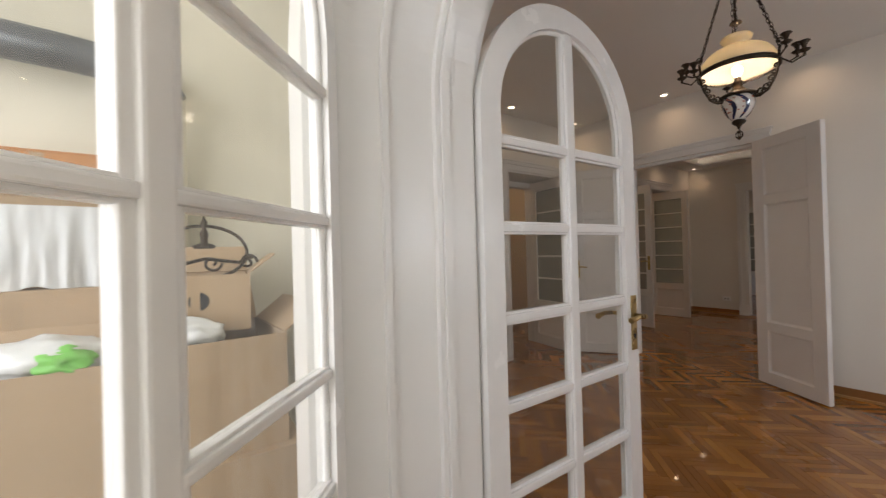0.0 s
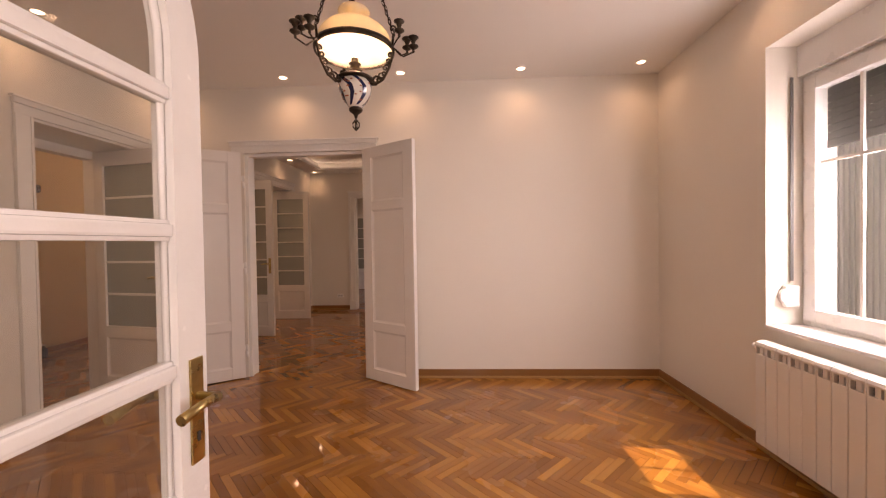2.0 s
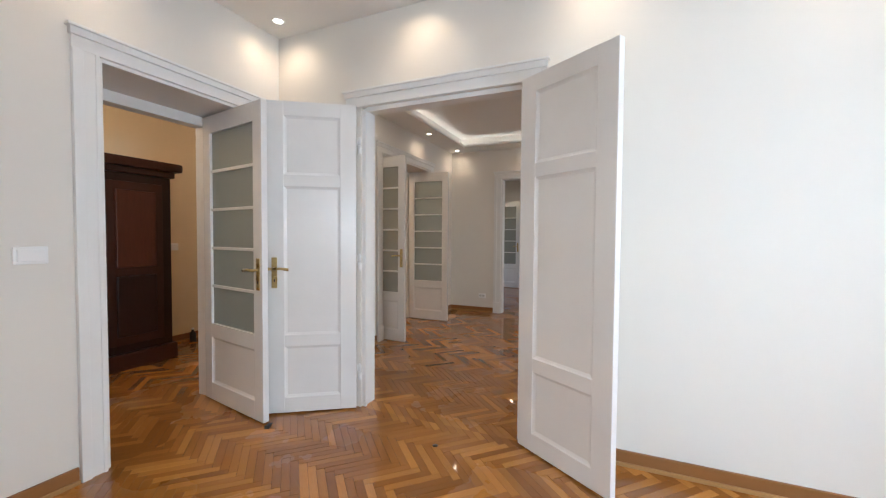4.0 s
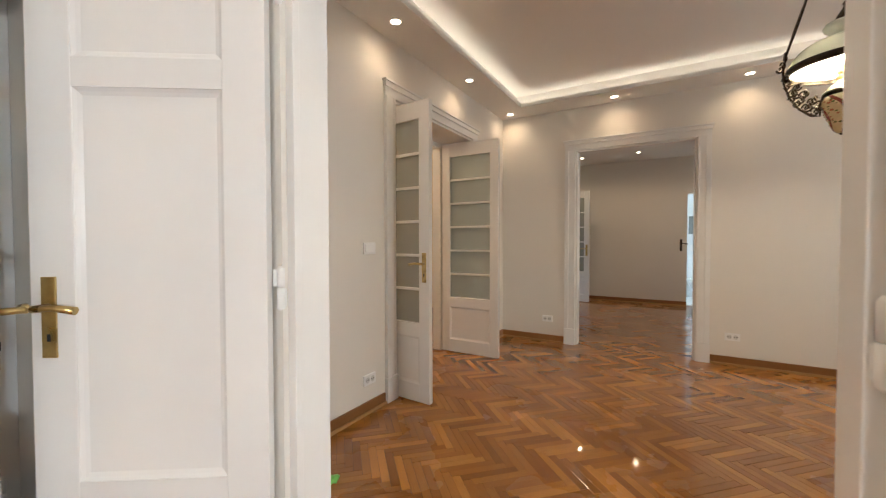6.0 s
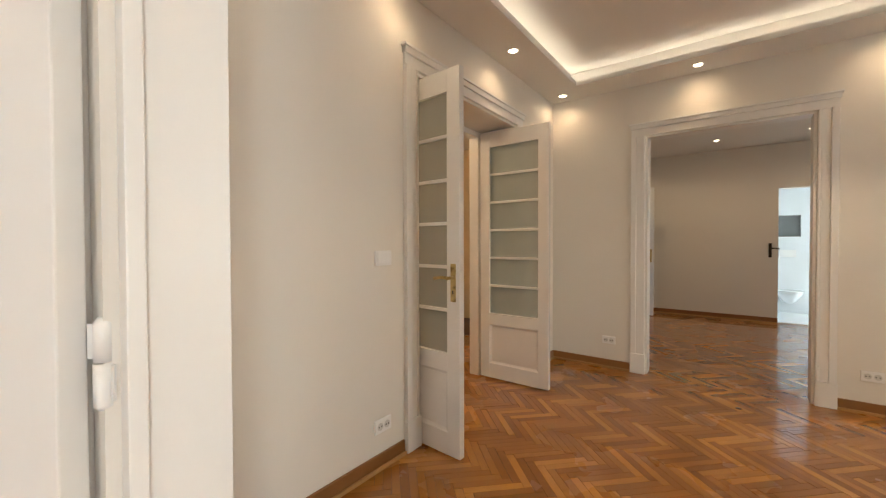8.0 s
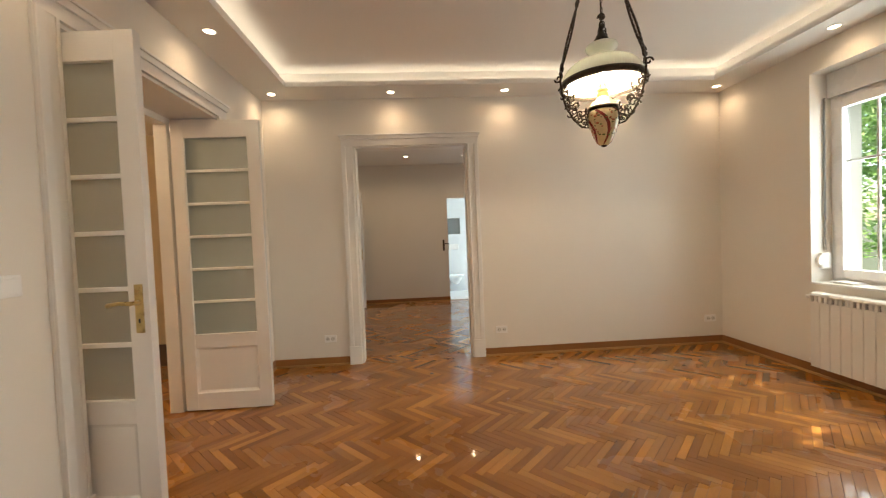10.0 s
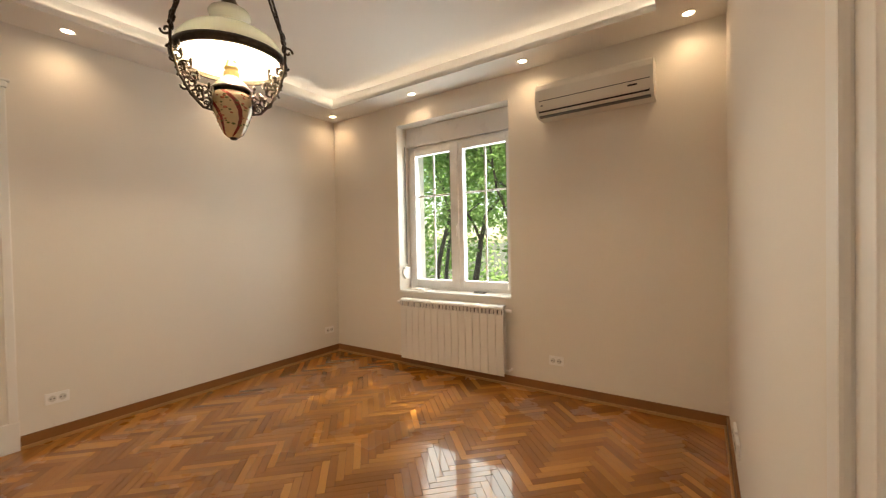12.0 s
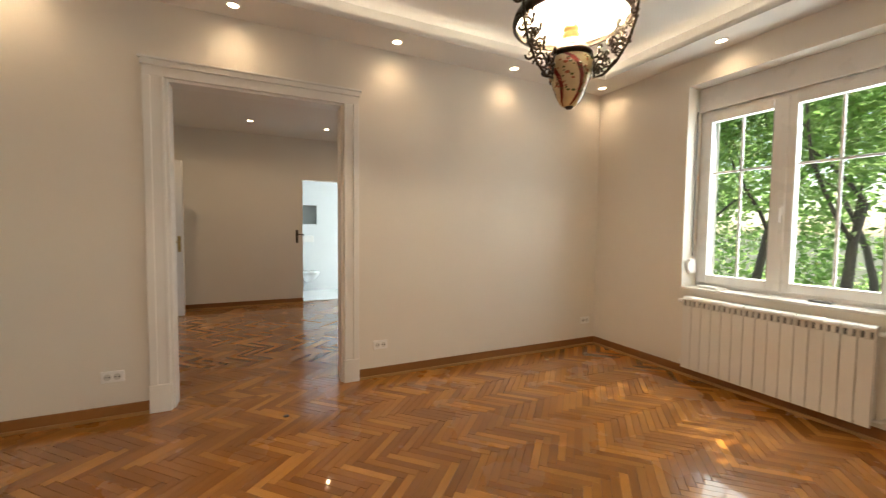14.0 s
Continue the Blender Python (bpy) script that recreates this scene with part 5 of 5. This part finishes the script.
fp = thing("flue_pipe", "grey painted flue pipe bending down the loggia wall", "pipe")
part("pipe_run", tube([(-1.3, 2.12, 2.03), (-0.2, 2.12, 2.0), (-0.02, 2.12, 1.99), (0.05, 2.12, 1.96), (0.09, 2.12, 1.89)], 0.06, sides=20), PIPEGREY, fp)
part("collar", tube([(-0.12, 2.12, 2.0), (-0.09, 2.12, 1.998)], 0.066, sides=20), PIPEGREY, fp)
part("stack", tube([(0.09, 2.12, 1.9), (0.09, 2.16, 1.5), (0.09, 2.18, 0.0)], 0.05, sides=16), LOGWALL, fp, "cream painted down pipe")

# ---- small things ----
bm = bmesh.new()
rnd = random.Random(4)
for k in range(5):
    box(bm, 0, 0, 0.002 + 0.003 * k, 0.20 - 0.012 * k, 0.12, 0.0045 + 0.003 * k, m=pose(7.28 + 0.01 * k, -1.395, 0.79, 0, 0, rnd.uniform(-9, 9)))
tagged(part("paper_sheets", bm, PLASTIC), "loose sheets of paper on the window sill", "paper")
bm = block(6.62, -1.37, 0.79, 6.74, -1.33, 0.806, 0.004)
tagged(part("shutter_clip", bm, DARKGREY), "small grey fitting lying on the sill", "fitting")
ds = thing("door_wedge", "small dark rubber door wedge under a leaf", "door stop", pose(4.10, 3.13, 0, 0, 0, 30))
part("wedge", extrude_outline([(0, 0), (0.09, 0), (0.0, 0.022)], 0.03, lambda u, v, d: (u - 0.03, d - 0.015, v)), DARKSLOT, ds)
tagged(part("chip", lathe([(0.001, 0.004), (0.018, 0.003), (0.020, 0.0005)], 12, None, (8.15, 2.02, 0)), BRONZE), "small dark scrap lying on the parquet", "scrap")
crumpled("plastic_scrap", (5.29, 3.26, 0.012), (0.05, 0.035, 0.02), GREENBAG, "small green plastic scrap on the parquet", 31, "scrap")
tagged(part("chip", lathe([(0.001, 0.004), (0.016, 0.003), (0.018, 0.0005)], 12, None, (4.35, 2.0, 0)), BRONZE), "small dark scrap lying on the parquet", "scrap")
# Bottle shape stands in for a small dark object of unknown kind.
bt = thing("bottle", "small dark bottle shape for an unidentified object on the hall floor", "bottle", pose(5.30, 5.70, 0))
part("glass_body", lathe([(0.001, 0.0), (0.032, 0.0), (0.034, 0.01), (0.034, 0.09), (0.014, 0.12), (0.013, 0.145)], 18), DARKSLOT, bt)
part("cap", lathe([(0.015, 0.14), (0.015, 0.16), (0.001, 0.162)], 14), PLASTIC, bt)

# ---- garden ----


def tree(x, y, height, spread, lean, seed, label, leaves=5200, first=1.6):
    """Tapered trunk, forked limbs and a ragged crown of single leaves."""
    rnd = random.Random(seed)
    t = thing("tree", label, "tree", pose(x, y, -1.2))
    limbs, tips = bmesh.new(), []

    def grow(p, d, length, r, depth):
        pts, rad, q = [p.copy()], [r], p.copy()
        for k in range(5):
            d = (d + Vector((rnd.uniform(-1, 1), rnd.uniform(-1, 1), rnd.uniform(-0.3, 0.6))) * 0.16).normalized()
            q = q + d * (length / 5)
            pts.append(q.copy())
            rad.append(r * (1 - 0.10 * (k + 1)))
            if depth >= 1:
                tips.append((q.copy(), depth))
        tube(pts, rad, limbs, 7 if depth < 2 else 5)
        if depth < 3:
            for k in range(rnd.choice((2, 3, 3))):
                a = rnd.uniform(0, 2 * math.pi)
                nd = (d * 0.75 + Vector((math.cos(a), math.sin(a), rnd.uniform(-0.1, 0.5))) * 0.7).normalized()
                start = pts[rnd.choice((2, 3, 4, 5))] if depth else pts[-1 - (k % 2)]
                grow(start, nd, length * rnd.uniform(0.6, 0.85), rad[-1] * 0.68, depth + 1)

    base = Vector((0, 0, 0))
    grow(base, Vector((lean[0], lean[1], 1)).normalized(), height * 0.42, 0.10, 0)
    part("trunk", limbs, BARK, t)
    vs, fs = [], []
    for k in range(leaves):
        c, dep = rnd.choice(tips)
        c = c + Vector((rnd.gauss(0, 1), rnd.gauss(0, 1), rnd.gauss(0, 0.8))) * spread
        # Crowns are cut off at x = 4.4 so the sun reaches the first window.
        if c.z < first or x + c.x < 4.4:
            continue
        u = Vector((rnd.gauss(0, 1), rnd.gauss(0, 1), rnd.gauss(0, 0.5))).normalized()
        w = u.cross(Vector((rnd.gauss(0, 1), rnd.gauss(0, 1), rnd.gauss(0, 1)))).normalized()
        n = u.cross(w)
        s = rnd.uniform(0.04, 0.075)
        b = len(vs)
        vs += [c - u * s, c + w * s * 0.45 + n * s * 0.08, c + u * s * 1.1, c - w * s * 0.45 + n * s * 0.08]
        fs += [(b, b + 1, b + 2), (b, b + 2, b + 3)]
    me = bpy.data.meshes.new("crown")
    me.from_pydata([tuple(v) for v in vs], [], fs)
    me.materials.append(FOLIAGE)
    cr = new("crown", me)
    cr.parent = t
    return t


tree(9.6, -6.2, 7.5, 0.42, (-0.12, 0.05), 11, "leafy garden tree with dark forked limbs", 9000)
tree(8.0, -5.6, 7.0, 0.40, (0.10, 0.0), 12, "leafy garden tree with dark forked limbs", 9000)
tree(11.6, -7.6, 8.0, 0.5, (-0.1, 0.1), 13, "leafy garden tree with dark forked limbs", 8000)
tree(6.2, -7.2, 8.0, 0.5, (0.0, 0.08), 14, "leafy garden tree with dark forked limbs", 8000)
tree(9.0, -10.5, 8.5, 0.6, (0.05, 0.0), 15, "leafy garden tree further back", 8000)
tree(13.5, -11.0, 9.0, 0.6, (0.0, 0.0), 16, "leafy garden tree further back", 8000)
tree(5.0, -12.5, 9.0, 0.6, (0.0, 0.0), 17, "leafy garden tree further back", 8000)

# Tree added out of view so its crown blocks the sun from the second window.
tree(6.9, -4.5, 8.5, 0.55, (0.0, 0.02), 18, "unseen tree added to keep the sun off the window", 34000, 4.6)


def hedge():
    rnd = random.Random(21)
    vs, fs = [], []
    for k in range(42000):
        c = Vector((rnd.uniform(2.5, 26), -14.5 - abs(rnd.gauss(0, 1.3)), -1.2 + 7.5 * rnd.random() ** 0.8))
        c.z += 1.2 * noise.noise(Vector((c.x * 0.5, c.z * 0.4, 3)))
        if noise.noise(Vector((c.x * 0.8, c.z * 0.9, 7))) < -0.18:
            continue
        u = Vector((rnd.gauss(0, 1), rnd.gauss(0, 1), rnd.gauss(0, 0.6))).normalized()
        w = u.cross(Vector((rnd.gauss(0, 1), rnd.gauss(0, 1), rnd.gauss(0, 1)))).normalized()
        s = rnd.uniform(0.08, 0.16)
        b = len(vs)
        vs += [c - u * s, c + w * s * 0.5, c + u * s, c - w * s * 0.5]
        fs.append((b, b + 1, b + 2, b + 3))
    me = bpy.data.meshes.new("far_foliage")
    me.from_pydata([tuple(v) for v in vs], [], fs)
    me.materials.append(FOLIAGE)
    return tagged(new("far_foliage", me), "dense sunlit foliage at the end of the garden", "foliage", kind="stuff")


hedge()
# pale ribbed fence outside the shuttered window
nb = thing("fence", "pale ribbed sheet metal garden fence", "fence", pose(0, -3.55, -1.2))
part("panel", block(-3, -0.05, 0.0, 6.4, 0, 3.9), FACADE, nb)
part("rail", block(-3, 0.0, 3.86, 6.4, 0.06, 3.95, 0.01), FACADE, nb)
rib = mesh_of("rib", block(0, 0, 0, 0.026, 0.022, 3.86, 0.005), FACADE)
for k in range(156):
    o = new("rib", rib)
    o.parent, o.location = nb, (-2.95 + 0.06 * k, 0.0, 0.0)

# ---- parquet, laid last ----
PL, PW, PH = 0.315, 0.045, 0.012
GAP, GAPEND, EASE, END = 0.0010, 0.0022, 0.0009, 0.0016
turn45 = math.sqrt(0.5)
ROOMS = [(A_W + 0.02, A_S, A_E, A_N), (A_E, 1.52, B_W, 2.745), (B_W, B_S, B_E, B_N), (B_E, 1.55, C_W, 2.735), (C_W, B_S, C_E + 0.06, 3.78),
         (3.385, A_N, 4.37, HALL_S), (6.31, B_N, 7.68, HALL_S), (2.4, HALL_S, 8.9, HALL_N)]


def clip(poly, x0, y0, x1, y1):
    for axis, limit, keep in ((0, x0, 1), (0, x1, -1), (1, y0, 1), (1, y1, -1)):
        out = []
        for k in range(len(poly)):
            p, q = poly[k], poly[(k + 1) % len(poly)]
            dp, dq = keep * (p[axis] - limit), keep * (q[axis] - limit)
            if dp >= 0:
                out.append(p)
            if dp * dq < 0:
                s = dp / (dp - dq)
                out.append((p[0] + s * (q[0] - p[0]), p[1] + s * (q[1] - p[1])))
        poly = out
        if len(poly) < 3:
            return []
    return poly


def area(poly):
    return abs(sum(p[0] * q[1] - q[0] * p[1] for p, q in zip(poly, poly[1:] + poly[:1]))) / 2


def piece_mesh():
    """One whole strip, centred, with eased top edges."""
    bm = bmesh.new()
    hx, hy = PL / 2 - GAPEND / 2, PW / 2 - GAP / 2
    lo = [bm.verts.new((x, y, -PH)) for x, y in ((-hx, -hy), (hx, -hy), (hx, hy), (-hx, hy))]
    mi = [bm.verts.new((x, y, -EASE * 0.7)) for x, y in ((-hx, -hy), (hx, -hy), (hx, hy), (-hx, hy))]
    to = [bm.verts.new((x, y, 0)) for x, y in ((-hx + END, -hy + EASE), (hx - END, -hy + EASE), (hx - END, hy - EASE), (-hx + END, hy - EASE))]
    for a, b in ((lo, mi), (mi, to)):
        for k in range(4):
            bm.faces.new((a[k], a[(k + 1) % 4], b[(k + 1) % 4], b[k]))
    bm.faces.new(to)
    return mesh_of("parquet_strip", bm, PLANKOB)


STRIP = piece_mesh()
floor_ob = bpy.data.objects["floor"]
near_count = 0
verts, faces, uvs = [], [], []
rng = random.Random(5)


def eased(poly, wx, wy, ca, sa):
    """The top outline: drawn in a little along the strip's sides and more at its ends."""
    out = []
    for x, y in poly:
        u, v = ca * (x - wx) + sa * (y - wy), -sa * (x - wx) + ca * (y - wy)
        u -= math.copysign(END, u) * (abs(u) > PL * 0.4)
        v -= math.copysign(EASE, v) * (abs(v) > PW * 0.4)
        out.append((wx + ca * u - sa * v, wy + sa * u + ca * v))
    return out


N = 150
for i in range(-N, 2 * N):
    for j in range(-45, 46):
        for kind in (0, 1):
            # strips of one pair in the lattice frame, turned by 45 degrees so that the zigzag runs across the enfilade
            ox, oy = i * PW + j * PL, i * PW - j * PL
            if kind == 0:
                cx, cy, ang = ox + PL / 2, oy + PW / 2, 45.0
            else:
                cx, cy, ang = ox + PL + PW / 2, oy + PW - PL / 2, 135.0
            wx, wy = (cx - cy) * turn45 + 5.0, (cx + cy) * turn45 - 1.0
            if not (0.5 < wx < 12.8 and -1.7 < wy < 6.2):
                continue
            ca, sa = math.cos(radians(ang)), math.sin(radians(ang))
            hx, hy = PL / 2 - GAPEND / 2, PW / 2 - GAP / 2
            corners = [(wx + ca * x - sa * y, wy + sa * x + ca * y) for x, y in ((-hx, -hy), (hx, -hy), (hx, hy), (-hx, hy))]
            lift = rng.uniform(-0.0004, 0.0004)
            whole = any(x0 <= min(c[0] for c in corners) and max(c[0] for c in corners) <= x1 and y0 <= min(c[1] for c in corners) and max(c[1] for c in corners) <= y1 for x0, y0, x1, y1 in ROOMS)
            if whole and near_count < 300 and 5.3 < wx < 7.35 and 0.2 < wy < 2.6:
                ob = new("strip", STRIP)
                ob.parent = floor_ob
                ob.matrix_world = pose(wx, wy, lift, rng.uniform(-0.02, 0.02), rng.uniform(-0.01, 0.01), ang)
                near_count += 1
                continue
            tx, ty = rng.uniform(-0.0003, 0.0003), rng.uniform(-0.0003, 0.0003)
            done = [corners] if whole else [q for q in (clip(corners, *room) for room in ROOMS) if q and area(q) > 4e-5]
            for poly in done:
                base = len(verts)
                n = len(poly)
                for ring, z in ((poly, -PH), (poly, -EASE * 0.7), (eased(poly, wx, wy, ca, sa), 0.0)):
                    for x, y in ring:
                        verts.append((x, y, z + lift + (x - wx) * tx * (z > -0.01) + (y - wy) * ty * (z > -0.01)))
                        dx, dy = x - wx, y - wy
                        uvs.append((ca * dx + sa * dy, -sa * dx + ca * dy))
                for r in (0, 1):
                    for k in range(n):
                        a, b = base + r * n + k, base + r * n + (k + 1) % n
                        faces.append((a, b, b + n, a + n))
                faces.append(tuple(base + 2 * n + k for k in range(n)))
me = bpy.data.meshes.new("parquet")
me.from_pydata(verts, [], faces)
layer = me.uv_layers.new(name="grain")
loop_vert = np.empty(len(me.loops), dtype=np.int32)
me.loops.foreach_get("vertex_index", loop_vert)
layer.data.foreach_set("uv", (np.array(uvs)[loop_vert] * 2.8).ravel())
me.materials.append(PLANK)
parquet = new("parquet", me)
parquet.parent = floor_ob
tagged(parquet, "oak strips laid in herringbone", kind="stuff")
